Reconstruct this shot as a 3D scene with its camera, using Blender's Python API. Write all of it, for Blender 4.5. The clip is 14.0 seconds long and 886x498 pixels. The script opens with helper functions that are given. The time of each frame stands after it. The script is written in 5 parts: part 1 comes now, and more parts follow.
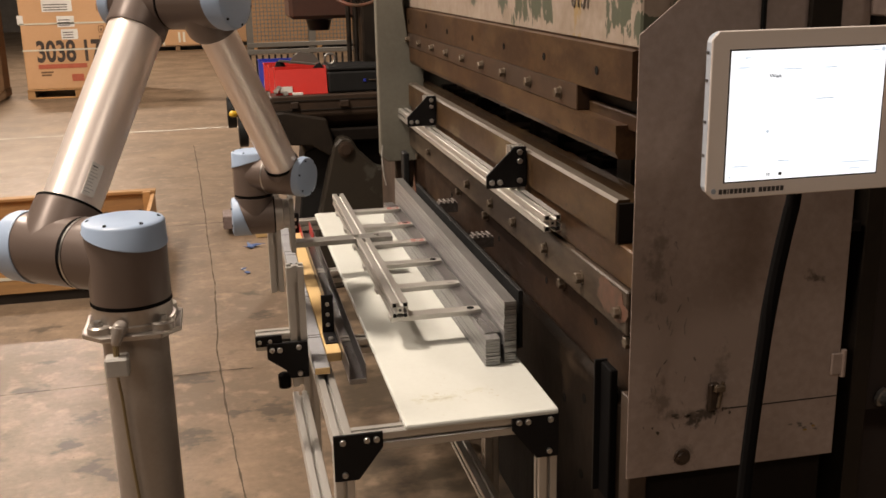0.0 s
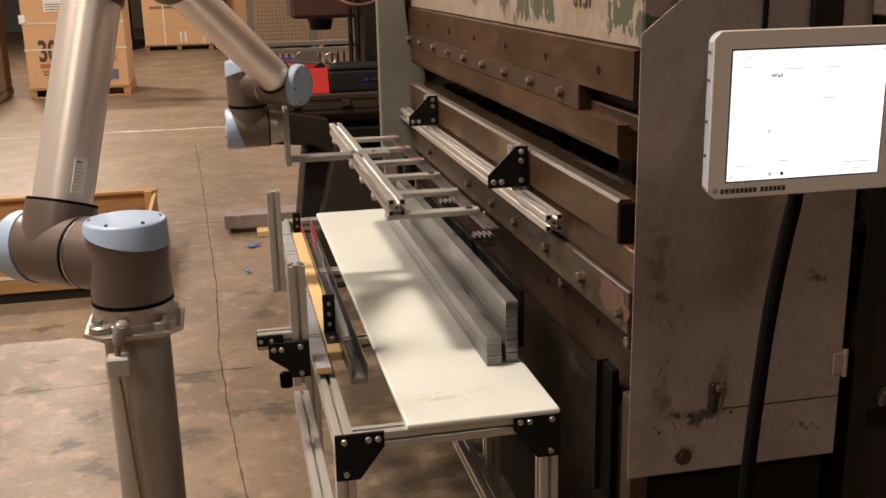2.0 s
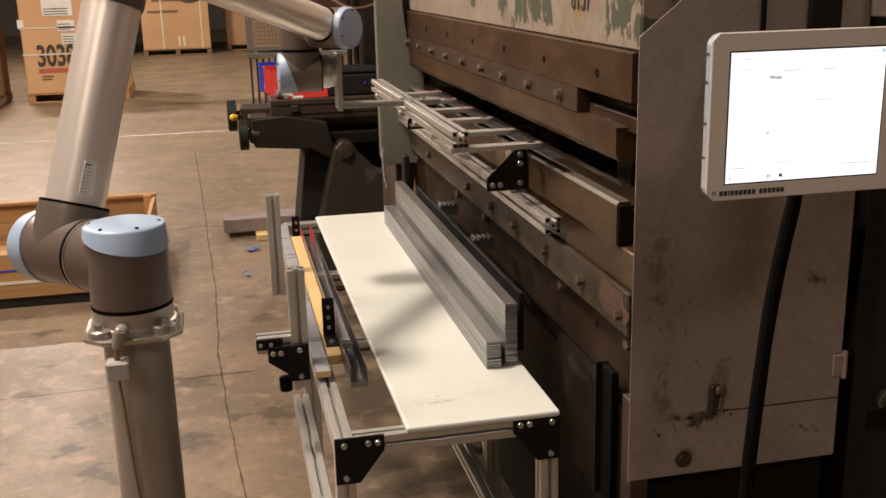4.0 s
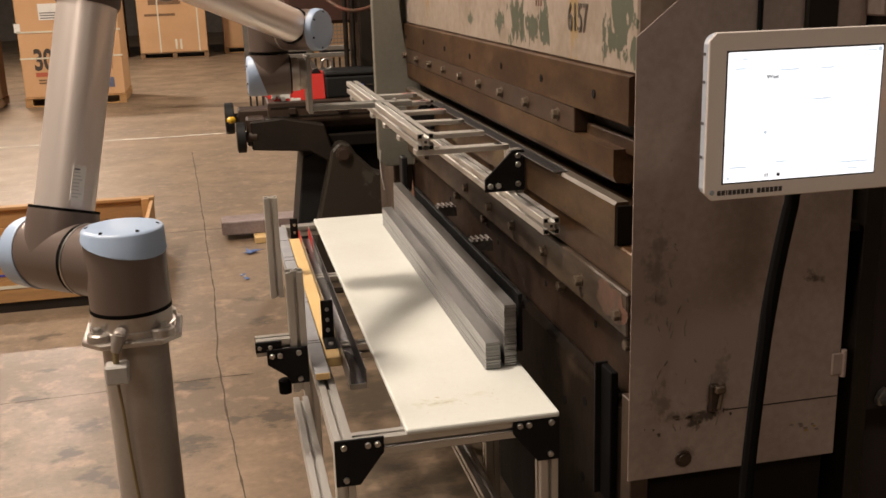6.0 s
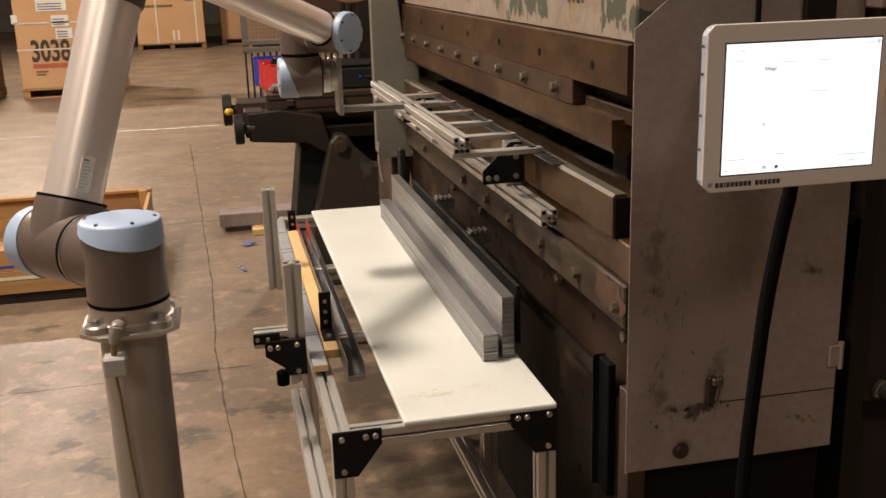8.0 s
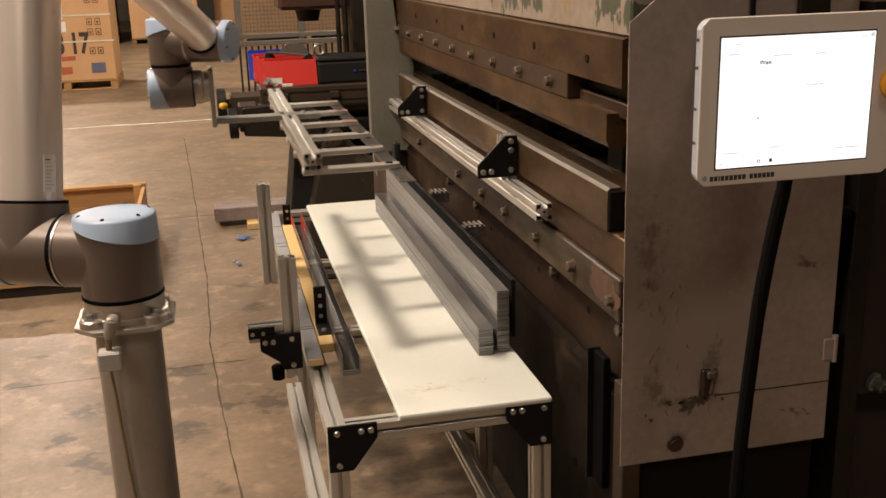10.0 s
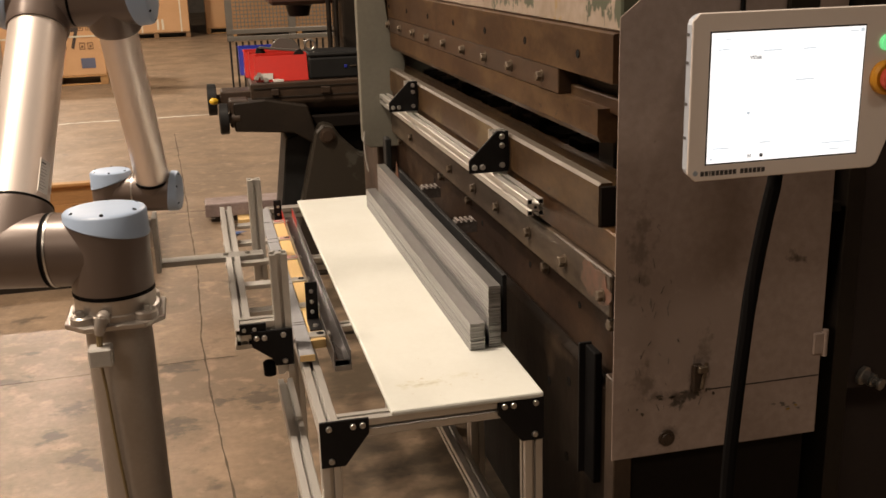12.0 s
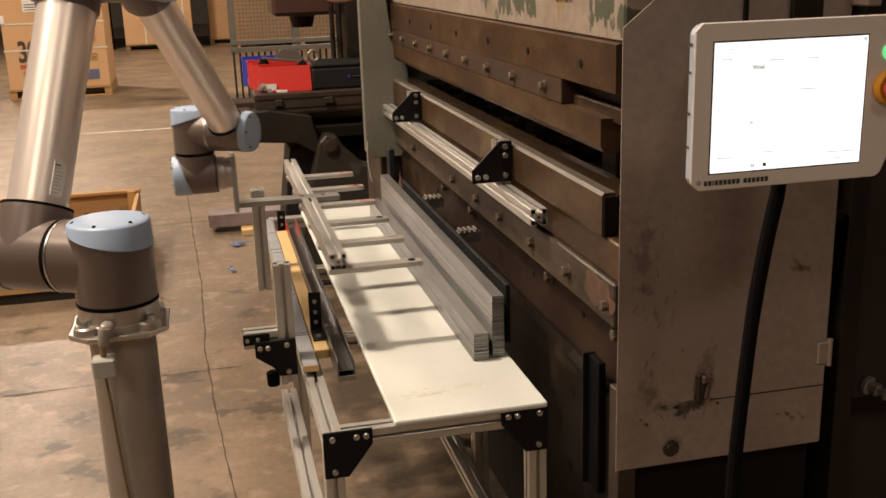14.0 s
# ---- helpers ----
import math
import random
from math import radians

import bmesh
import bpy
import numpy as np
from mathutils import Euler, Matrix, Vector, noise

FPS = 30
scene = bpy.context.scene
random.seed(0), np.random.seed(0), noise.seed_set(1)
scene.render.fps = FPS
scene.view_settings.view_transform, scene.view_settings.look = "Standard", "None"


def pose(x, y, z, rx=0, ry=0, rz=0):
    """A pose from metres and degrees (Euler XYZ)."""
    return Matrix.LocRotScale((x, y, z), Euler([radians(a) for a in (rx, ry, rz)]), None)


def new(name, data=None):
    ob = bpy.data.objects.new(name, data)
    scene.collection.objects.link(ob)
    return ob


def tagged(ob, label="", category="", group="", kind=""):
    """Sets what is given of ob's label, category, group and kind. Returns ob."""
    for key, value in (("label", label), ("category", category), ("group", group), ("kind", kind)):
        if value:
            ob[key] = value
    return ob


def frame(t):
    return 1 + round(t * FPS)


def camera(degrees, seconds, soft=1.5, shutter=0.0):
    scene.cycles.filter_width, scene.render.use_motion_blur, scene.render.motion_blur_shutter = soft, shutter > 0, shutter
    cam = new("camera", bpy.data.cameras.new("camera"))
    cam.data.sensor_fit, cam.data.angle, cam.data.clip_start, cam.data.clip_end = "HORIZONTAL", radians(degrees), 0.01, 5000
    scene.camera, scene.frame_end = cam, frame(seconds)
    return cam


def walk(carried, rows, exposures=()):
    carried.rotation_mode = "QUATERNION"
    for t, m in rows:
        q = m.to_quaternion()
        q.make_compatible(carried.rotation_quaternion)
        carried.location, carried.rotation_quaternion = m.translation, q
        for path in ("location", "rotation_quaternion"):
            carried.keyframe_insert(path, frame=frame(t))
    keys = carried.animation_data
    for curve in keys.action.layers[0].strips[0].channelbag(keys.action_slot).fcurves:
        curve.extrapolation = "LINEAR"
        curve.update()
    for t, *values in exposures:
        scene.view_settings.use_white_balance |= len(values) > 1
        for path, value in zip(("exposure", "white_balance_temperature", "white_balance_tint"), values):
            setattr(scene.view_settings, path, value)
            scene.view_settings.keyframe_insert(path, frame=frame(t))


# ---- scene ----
EYE = (0.0, 0.0, 1.70)
cam = camera(47.0, 14.0, soft=1.6, shutter=0.5)
walk(cam, [
    (0, pose(*EYE, 74.46, 1.16, -12.42)),
    (0.5, pose(*EYE, 74.39, 1.17, -12.42)),
    (1, pose(*EYE, 74.42, 1.13, -12.41)),
    (1.5, pose(*EYE, 74.49, 1.17, -12.36)),
    (2, pose(*EYE, 74.44, 1.15, -12.33)),
    (2.5, pose(*EYE, 74.41, 1.19, -12.35)),
    (3, pose(*EYE, 74.45, 1.23, -12.34)),
    (5.5, pose(*EYE, 74.75, 1.63, -12.62)),
    (6, pose(*EYE, 74.68, 1.70, -12.62)),
    (6.5, pose(*EYE, 74.54, 1.65, -12.69)),
    (7, pose(*EYE, 74.37, 1.58, -12.76)),
    (7.5, pose(*EYE, 74.28, 1.60, -12.74)),
    (8, pose(*EYE, 74.23, 1.63, -12.72)),
    (10.5, pose(*EYE, 73.86, 1.59, -13.17)),
    (11, pose(*EYE, 73.92, 1.49, -13.37)),
    (11.5, pose(*EYE, 73.76, 1.53, -13.48)),
    (12, pose(*EYE, 73.61, 1.63, -13.52)),
    (12.5, pose(*EYE, 73.49, 1.68, -13.52)),
    (13, pose(*EYE, 73.58, 1.68, -13.51)),
    (13.5, pose(*EYE, 73.78, 1.74, -13.45)),
    (14, pose(*EYE, 74.18, 1.77, -13.36)),
], exposures=[(0, 0.0, 6500, 12.6), (8.2, 0.0, 6500, 12.6), (10.4, 0.0, 6950, 13.0), (14, 0.0, 6950, 13.0)])

# ---- light ----
world = bpy.data.worlds.new("hall_air")
world.use_nodes = True
scene.world = world
world.node_tree.nodes["Background"].inputs[0].default_value = (1.0, 0.82, 0.62, 1)
world.node_tree.nodes["Background"].inputs[1].default_value = 0.10
scene.view_settings.exposure = 0.0


def lamp(x, y, z, watts, size):
    data = bpy.data.lights.new("overhead_light", "AREA")
    data.shape, data.size, data.energy, data.color = "DISK", size, watts, (1.0, 0.86, 0.71)
    ob = new("overhead_light", data)
    ob.matrix_world = pose(x, y, z)
    return ob


lamp(-1.9, 2.9, 6.3, 478, 0.6)
# added fill from the left, brightens the arm tubes
lamp(-4.3, 1.3, 6.3, 268, 0.6)
# this light and the next are added to brighten the far hall
lamp(-4.5, 9.5, 6.3, 800, 0.6)
lamp(3.5, 13.0, 6.3, 700, 0.6)
lamp(-3.4, 18.5, 6.3, 800, 0.6)
lamp(2.3, -3.6, 6.3, 70, 1.2)
# added wide fill from behind, for the side panel and pendant
lamp(-3.0, -4.0, 6.3, 135, 2.0)
# added weak fill behind the ram, to lift the back gauge
lamp(4.2, 3.0, 6.3, 30, 0.6)


# ---- materials ----
def material(name, colour, rough=0.5, metal=0.0, second=None, amount=0.5, scale=6.0, fine=60.0, bump=0.1, rough_var=0.15,
             stretch=(1, 1, 1), spots=None, spot_scale=4.0, spot_at=0.62, spot_soft=0.03, per_object=0.0, emission=0.0, spec=0.5, flakes=None, patches=(), specks=None):
    """A surface with a broad and a fine variation of colour and gloss, fine relief, and optional blotches of a third colour."""
    m = bpy.data.materials.new(name)
    m.use_nodes = True
    nodes, links = m.node_tree.nodes, m.node_tree.links
    shader = nodes["Principled BSDF"]
    second = second or tuple(c * 0.7 for c in colour)
    place = nodes.new("ShaderNodeTexCoord")
    mapping = nodes.new("ShaderNodeMapping")
    mapping.inputs["Scale"].default_value = stretch
    links.new(place.outputs["Object"], mapping.inputs["Vector"])
    info = nodes.new("ShaderNodeObjectInfo")
    shift = nodes.new("ShaderNodeVectorMath")
    shift.operation = "ADD"
    spread = nodes.new("ShaderNodeVectorMath")
    spread.operation = "SCALE"
    spread.inputs[0].default_value = (13.0, 7.0, 5.0)
    links.new(info.outputs["Random"], spread.inputs["Scale"])
    links.new(mapping.outputs[0], shift.inputs[0])
    links.new(spread.outputs[0], shift.inputs[1])

    def noise_at(size, detail, source=None):
        n = nodes.new("ShaderNodeTexNoise")
        n.inputs["Scale"].default_value, n.inputs["Detail"].default_value, n.inputs["Roughness"].default_value = size, detail, 0.6
        links.new((source or shift).outputs[0], n.inputs["Vector"])
        return n

    def ramp(source, low, high):
        r = nodes.new("ShaderNodeMapRange")
        r.inputs["From Min"].default_value, r.inputs["From Max"].default_value = low, high
        links.new(source, r.inputs["Value"])
        return r.outputs[0]

    def mix(factor, a, b):
        x = nodes.new("ShaderNodeMix")
        x.data_type = "RGBA"
        if isinstance(factor, float):
            x.inputs[0].default_value = factor
        else:
            links.new(factor, x.inputs[0])
        for socket, value in ((x.inputs[6], a), (x.inputs[7], b)):
            if isinstance(value, tuple):
                socket.default_value = (*value, 1)
            else:
                links.new(value, socket)
        return x.outputs[2]

    broad, small = noise_at(scale, 5), noise_at(fine, 4)
    blend = nodes.new("ShaderNodeMath")
    blend.operation = "MULTIPLY_ADD"
    links.new(small.outputs[0], blend.inputs[0])
    blend.inputs[1].default_value = 0.45
    links.new(broad.outputs[0], blend.inputs[2])
    factor = nodes.new("ShaderNodeMath")
    factor.operation, factor.use_clamp = "MULTIPLY", True
    links.new(ramp(blend.outputs[0], 0.45, 1.0), factor.inputs[0])
    factor.inputs[1].default_value = amount * 1.6
    colour_out = mix(factor.outputs[0], colour, second)
    if spots:
        colour_out = mix(ramp(noise_at(spot_scale, 6, mapping).outputs[0], spot_at, spot_at + spot_soft), colour_out, spots)
    if flakes:
        colour_out = mix(ramp(noise_at(9.0, 7, mapping).outputs[0], 0.53, 0.70), colour_out, flakes)
    if specks:
        colour_out = mix(ramp(noise_at(38.0, 3, mapping).outputs[0], 0.685, 0.72), colour_out, specks)
    for tint, where, *kind in patches:
        axes, grain, soft, strength = kind or ("yz", 26.0, 0.05, 1.0)
        # ragged patches round given centres: (y, z, half width, half height)
        total = None
        for cy, cz, ry, rz in where:
            off = nodes.new("ShaderNodeVectorMath")
            off.operation = "SUBTRACT"
            links.new(place.outputs["Object"], off.inputs[0])
            off.inputs[1].default_value = {"yz": (0, cy, cz), "xy": (cy, cz, 0), "xz": (cy, 0, cz)}[axes]
            size = nodes.new("ShaderNodeVectorMath")
            size.operation = "MULTIPLY"
            links.new(off.outputs[0], size.inputs[0])
            size.inputs[1].default_value = {"yz": (0, 1 / ry, 1 / rz), "xy": (1 / ry, 1 / rz, 0), "xz": (1 / ry, 0, 1 / rz)}[axes]
            length = nodes.new("ShaderNodeVectorMath")
            length.operation = "LENGTH"
            links.new(size.outputs[0], length.inputs[0])
            if total is None:
                total = length.outputs["Value"]
            else:
                least = nodes.new("ShaderNodeMath")
                least.operation = "MINIMUM"
                links.new(total, least.inputs[0])
                links.new(length.outputs["Value"], least.inputs[1])
                total = least.outputs[0]
        rag = nodes.new("ShaderNodeMapping")
        rag.inputs["Scale"].default_value = (1, 1.5, 0.8)
        links.new(place.outputs["Object"], rag.inputs["Vector"])
        edge = nodes.new("ShaderNodeMath")
        edge.operation = "MULTIPLY_ADD"
        links.new(noise_at(grain, 7, rag).outputs[0], edge.inputs[0])
        edge.inputs[1].default_value = -3.6
        links.new(total, edge.inputs[2])
        share = nodes.new("ShaderNodeMath")
        share.operation = "MULTIPLY"
        links.new(ramp(edge.outputs[0], -1.02, -1.02 - soft), share.inputs[0])
        share.inputs[1].default_value = strength
        colour_out = mix(share.outputs[0], colour_out, tint)
    if per_object:
        light = nodes.new("ShaderNodeHueSaturation")
        links.new(colour_out, light.inputs["Color"])
        value = nodes.new("ShaderNodeMapRange")
        value.inputs["To Min"].default_value, value.inputs["To Max"].default_value = 1 - per_object, 1 + per_object
        links.new(info.outputs["Random"], value.inputs["Value"])
        links.new(value.outputs[0], light.inputs["Value"])
        colour_out = light.outputs[0]
    links.new(colour_out, shader.inputs["Base Color"])
    gloss = nodes.new("ShaderNodeMapRange")
    gloss.inputs["To Min"].default_value, gloss.inputs["To Max"].default_value = max(0.03, rough - rough_var), min(1, rough + rough_var)
    links.new(broad.outputs[0], gloss.inputs["Value"])
    links.new(gloss.outputs[0], shader.inputs["Roughness"])
    shader.inputs["Metallic"].default_value = metal
    shader.inputs["Specular IOR Level"].default_value = spec
    if bump:
        relief = nodes.new("ShaderNodeBump")
        relief.inputs["Strength"].default_value, relief.inputs["Distance"].default_value = bump, 0.004
        links.new(small.outputs[0], relief.inputs["Height"])
        links.new(relief.outputs[0], shader.inputs["Normal"])
    if emission:
        shader.inputs["Emission Color"].default_value, shader.inputs["Emission Strength"].default_value = (*colour, 1), emission
    return m


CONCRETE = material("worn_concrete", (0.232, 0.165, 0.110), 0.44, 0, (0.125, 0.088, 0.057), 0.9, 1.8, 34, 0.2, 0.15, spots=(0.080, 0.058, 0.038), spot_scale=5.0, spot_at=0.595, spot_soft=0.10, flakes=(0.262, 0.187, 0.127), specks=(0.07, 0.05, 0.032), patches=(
    # painted shade: darkens the floor under the table and beside the press
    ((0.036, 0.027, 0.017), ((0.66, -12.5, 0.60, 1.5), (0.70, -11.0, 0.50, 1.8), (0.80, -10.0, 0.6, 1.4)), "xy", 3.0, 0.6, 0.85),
    # oil stains
    ((0.048, 0.036, 0.024), ((-0.205, -10.754, 0.14, 0.10), (0.122, -11.18, 0.15, 0.13), (-0.21, -11.352, 0.12, 0.12), (0.116, -9.977, 0.10, 0.10), (-0.894, -10.71, 0.11, 0.08),
                             (-0.582, -11.06, 0.13, 0.08), (-0.47, -11.6, 0.045, 0.045), (-0.50, -11.55, 0.04, 0.035), (-0.66, -11.30, 0.08, 0.08), (-0.858, -10.39, 0.05, 0.04),
                             (-0.55, -11.5, 0.06, 0.10), (-0.049, -11.174, 0.035, 0.06), (0.10, -9.6, 0.10, 0.07), (-0.95, -9.9, 0.12, 0.07)), "xy", 13.0, 0.45, 0.8)))
JOINT = material("joint_dirt", (0.046, 0.034, 0.022), 0.9, 0, (0.085, 0.062, 0.042), 0.9, 9, 40, 0.1)
CHALK = material("pale_joint_filler", (0.55, 0.52, 0.46), 0.8)
WALLPAINT = material("hall_wall_paint", (0.16, 0.14, 0.12), 0.8)
ALU = material("mill_finish_aluminium", (0.58, 0.555, 0.515), 0.44, 0.8, (0.48, 0.47, 0.45), 0.5, 8, 160, 0.05, 0.1, stretch=(1, 0.15, 1))
ALU_DARK = material("scuffed_aluminium", (0.40, 0.39, 0.37), 0.45, 0.7, (0.25, 0.24, 0.22), 0.6, 8, 90, 0.06)
CAVITY = material("profile_cavity", (0.008, 0.008, 0.008), 0.9, 0, bump=0, spec=0.1)
BLACKPLATE = material("black_anodised_plate", (0.007, 0.0065, 0.007), 0.5, 0.0, (0.011, 0.010, 0.010), 0.4, 20, 150, 0.04, spec=0.14)
BOLTSTEEL = material("zinc_bolt", (0.55, 0.53, 0.50), 0.32, 0.9, bump=0)
WOOD = material("pale_pine", (0.60, 0.42, 0.19), 0.6, 0, (0.50, 0.33, 0.14), 0.6, 4, 60, 0.12, stretch=(6, 0.6, 6))
CRATEWOOD = material("weathered_pallet_wood", (0.43, 0.235, 0.085), 0.65, 0, (0.26, 0.14, 0.055), 0.7, 3, 60, 0.15, stretch=(0.5, 5, 5), per_object=0.15)
CARDBOARD = material("brown_cardboard", (0.49, 0.288, 0.148), 0.75, 0, (0.41, 0.235, 0.112), 0.5, 2, 40, 0.06, per_object=0.08)
# cardboard with shade painted in, for the carton behind the wire cage
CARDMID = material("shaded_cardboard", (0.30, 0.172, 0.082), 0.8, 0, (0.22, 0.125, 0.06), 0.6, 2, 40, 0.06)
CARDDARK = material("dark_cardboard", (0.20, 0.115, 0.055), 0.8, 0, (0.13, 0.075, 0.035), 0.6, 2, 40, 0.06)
INK = material("black_marker_ink", (0.045, 0.03, 0.022), 0.7, 0, bump=0)
REDINK = material("red_print", (0.42, 0.10, 0.05), 0.7, 0, bump=0)
PRINT = material("brown_print", (0.16, 0.085, 0.04), 0.7, 0, bump=0)
BLUEPRINT = material("grey_blue_print", (0.10, 0.11, 0.17), 0.7, 0, bump=0)
PAPER = material("white_paper_label", (0.72, 0.70, 0.66), 0.7, 0, bump=0)
STRAPWHITE = material("pale_plastic_strap", (0.60, 0.57, 0.46), 0.5, 0, bump=0)
BINRED = material("red_bin_plastic", (0.52, 0.030, 0.022), 0.35, 0, (0.40, 0.022, 0.018), 0.4, 10, 90, 0.03)
BINBLUE = material("blue_bin_plastic", (0.03, 0.045, 0.36), 0.35, 0, bump=0.03)
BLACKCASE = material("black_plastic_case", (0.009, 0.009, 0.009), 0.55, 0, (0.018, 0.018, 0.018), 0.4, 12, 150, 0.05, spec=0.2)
YELLOW = material("yellow_knob", (0.75, 0.46, 0.03), 0.4, 0, bump=0)
REDPAINT = material("worn_red_paint", (0.20, 0.050, 0.030), 0.5, 0, (0.10, 0.060, 0.038), 1.0, 14, 60, 0.1)
BLUEFILM = material("blue_plastic_scrap", (0.06, 0.12, 0.30), 0.35, 0, bump=0.1)
CAGEGREY = material("grey_cage_paint", (0.13, 0.12, 0.105), 0.5, 0.2)
BEZEL = material("pendant_beige_plastic", (0.74, 0.675, 0.63), 0.42, 0, (0.68, 0.61, 0.56), 0.3, 12, 200, 0.03, 0.05)
BEZELSIDE = material("pendant_grey_plastic", (0.36, 0.40, 0.46), 0.45, 0, bump=0.02)
SCREEN = material("lit_screen", (0.93, 0.97, 1.0), 0.25, 0, (0.93, 0.97, 1.0), 0.0, bump=0, emission=1.06)
SCREENINK = material("screen_text", (0.10, 0.11, 0.13), 0.4, 0, bump=0)
SCREENFAINT = material("screen_faint_text", (0.50, 0.60, 0.69), 0.4, 0, bump=0, emission=0.9)
LOGOINK = material("dark_print_on_plastic", (0.05, 0.045, 0.045), 0.5, 0, bump=0)
ESTOPYELLOW = material("emergency_stop_yellow", (0.70, 0.30, 0.02), 0.4, 0, bump=0)
ESTOPRED = material("emergency_stop_red", (0.50, 0.05, 0.02), 0.35, 0, bump=0)
GREENLIGHT = material("lit_green_button", (0.15, 0.75, 0.30), 0.3, 0, (0.15, 0.75, 0.30), 0, bump=0, emission=0.8)
BEAMSTEEL = material("purple_grey_mill_scale", (0.33, 0.27, 0.265), 0.45, 0.3, (0.17, 0.125, 0.115), 0.7, 8, 60, 0.12)
STENCIL = material("stencil_black", (0.06, 0.045, 0.03), 0.7, 0, bump=0)
HOSE = material("yellowed_air_hose", (0.22, 0.16, 0.075), 0.4, 0, bump=0.02)
FITTING = material("pale_plastic_fitting", (0.42, 0.40, 0.37), 0.45, 0, bump=0.02)
# near-black: the shade of dark gaps put into the colour
SHADEBLACK = material("shade_black_sheet", (0.0065, 0.0045, 0.0035), 0.8, 0, (0.011, 0.008, 0.006), 0.6, 5, 60, 0.08, spec=0.1)
OILSTAIN = material("black_oil_stain", (0.055, 0.041, 0.031), 0.35, 0, (0.05, 0.04, 0.03), 0.6, 30, 120, 0.1)
HDPE = material("white_cutting_board_plastic", (0.575, 0.59, 0.555), 0.42, 0, (0.505, 0.51, 0.465), 0.5, 4, 90, 0.05, 0.1, spots=(0.52, 0.49, 0.40), spot_scale=9, spot_at=0.77, patches=(((0.40, 0.385, 0.26), ((0.385, 1.908, 0.075, 0.022), (0.47, 1.93, 0.05, 0.012)), "xy", 42.0, 0.9, 0.55), ((0.30, 0.27, 0.18), ((0.40, 1.905, 0.05, 0.008),), "xy", 90.0, 0.5, 0.5)))
STRIP = material("sheared_steel_strip", (0.33, 0.325, 0.32), 0.36, 0.8, (0.20, 0.195, 0.19), 0.6, 10, 120, 0.05, stretch=(1, 0.1, 1), per_object=0.16)
BROWN = material("oily_brown_steel", (0.098, 0.051, 0.021), 0.44, 0.25, (0.040, 0.019, 0.008), 1.0, 5, 60, 0.16, 0.18, stretch=(1, 0.45, 1), spec=0.3, spots=(0.140, 0.084, 0.040), spot_scale=6.0, spot_at=0.53, spot_soft=0.25, specks=(0.030, 0.016, 0.008))
# shaded copy of the oily brown steel, for the bed and gauge blocks
BEDBROWN = material("shaded_oily_bed_steel", (0.044, 0.024, 0.013), 0.5, 0.1, (0.016, 0.008, 0.005), 1.0, 4, 50, 0.16, 0.18, stretch=(1, 0.6, 1), spec=0.2, spots=(0.070, 0.040, 0.020), spot_scale=5.0, spot_at=0.57, spot_soft=0.2, specks=(0.014, 0.008, 0.005))
BEDGREY = material("oily_grey_steel", (0.118, 0.088, 0.060), 0.46, 0.2, (0.034, 0.022, 0.014), 0.9, 4, 50, 0.12, stretch=(1, 0.3, 1), spots=(0.10, 0.06, 0.035), spot_scale=2.4, spot_at=0.62)
# apron steel with the table's shade painted into its dark base colour
APRONSTEEL = material("shaded_oily_apron_steel", (0.019, 0.0125, 0.0085), 0.60, 0.0, (0.007, 0.0048, 0.0034), 1.0, 3.5, 50, 0.16, 0.15, stretch=(1, 1, 0.5), spec=0.06, spots=(0.042, 0.027, 0.016), spot_scale=4.0, spot_at=0.56, spot_soft=0.2, patches=(((0.075, 0.052, 0.036), ((1.86, 0.60, 0.035, 0.28), (1.98, 0.84, 0.12, 0.02)), "yz", 9.0, 1.2, 0.6),))
POLISHED = material("bright_rubbed_steel", (0.16, 0.138, 0.115), 0.55, 0.3, (0.075, 0.058, 0.042), 0.8, 7, 90, 0.04, stretch=(1, 0.2, 1))
WORNEDGE = material("rubbed_steel_edge", (0.10, 0.082, 0.064), 0.62, 0.1, (0.05, 0.038, 0.026), 0.7, 14, 90, 0.06, stretch=(1, 0.1, 1))
DIESTEEL = material("tool_steel", (0.092, 0.052, 0.021), 0.46, 0.2, (0.040, 0.021, 0.009), 1.0, 5, 70, 0.1, stretch=(1, 0.5, 1), spec=0.35, spots=(0.13, 0.095, 0.05), spot_scale=5.0, spot_at=0.56, spot_soft=0.15, specks=(0.03, 0.019, 0.01))
CREAM = material("chipped_cream_paint", (0.335, 0.277, 0.232), 0.5, 0, (0.22, 0.170, 0.128), 0.7, 5, 40, 0.12, 0.1, spots=(0.115, 0.115, 0.08), spot_scale=17, spot_at=0.70, spot_soft=0.015, patches=(((0.25, 0.17, 0.075), ((2.06, 1.75, 0.035, 0.22), (3.55, 1.72, 0.04, 0.15), (3.2, 1.75, 0.03, 0.12))), ((0.062, 0.070, 0.046), ((2.46, 1.615, 0.10, 0.06), (2.34, 1.60, 0.06, 0.045), (2.25, 1.615, 0.05, 0.05), (2.62, 1.605, 0.05, 0.035), (1.80, 1.66, 0.07, 0.10), (1.85, 1.605, 0.06, 0.035), (2.93, 1.60, 0.03, 0.02), (1.72, 1.59, 0.06, 0.03)))))
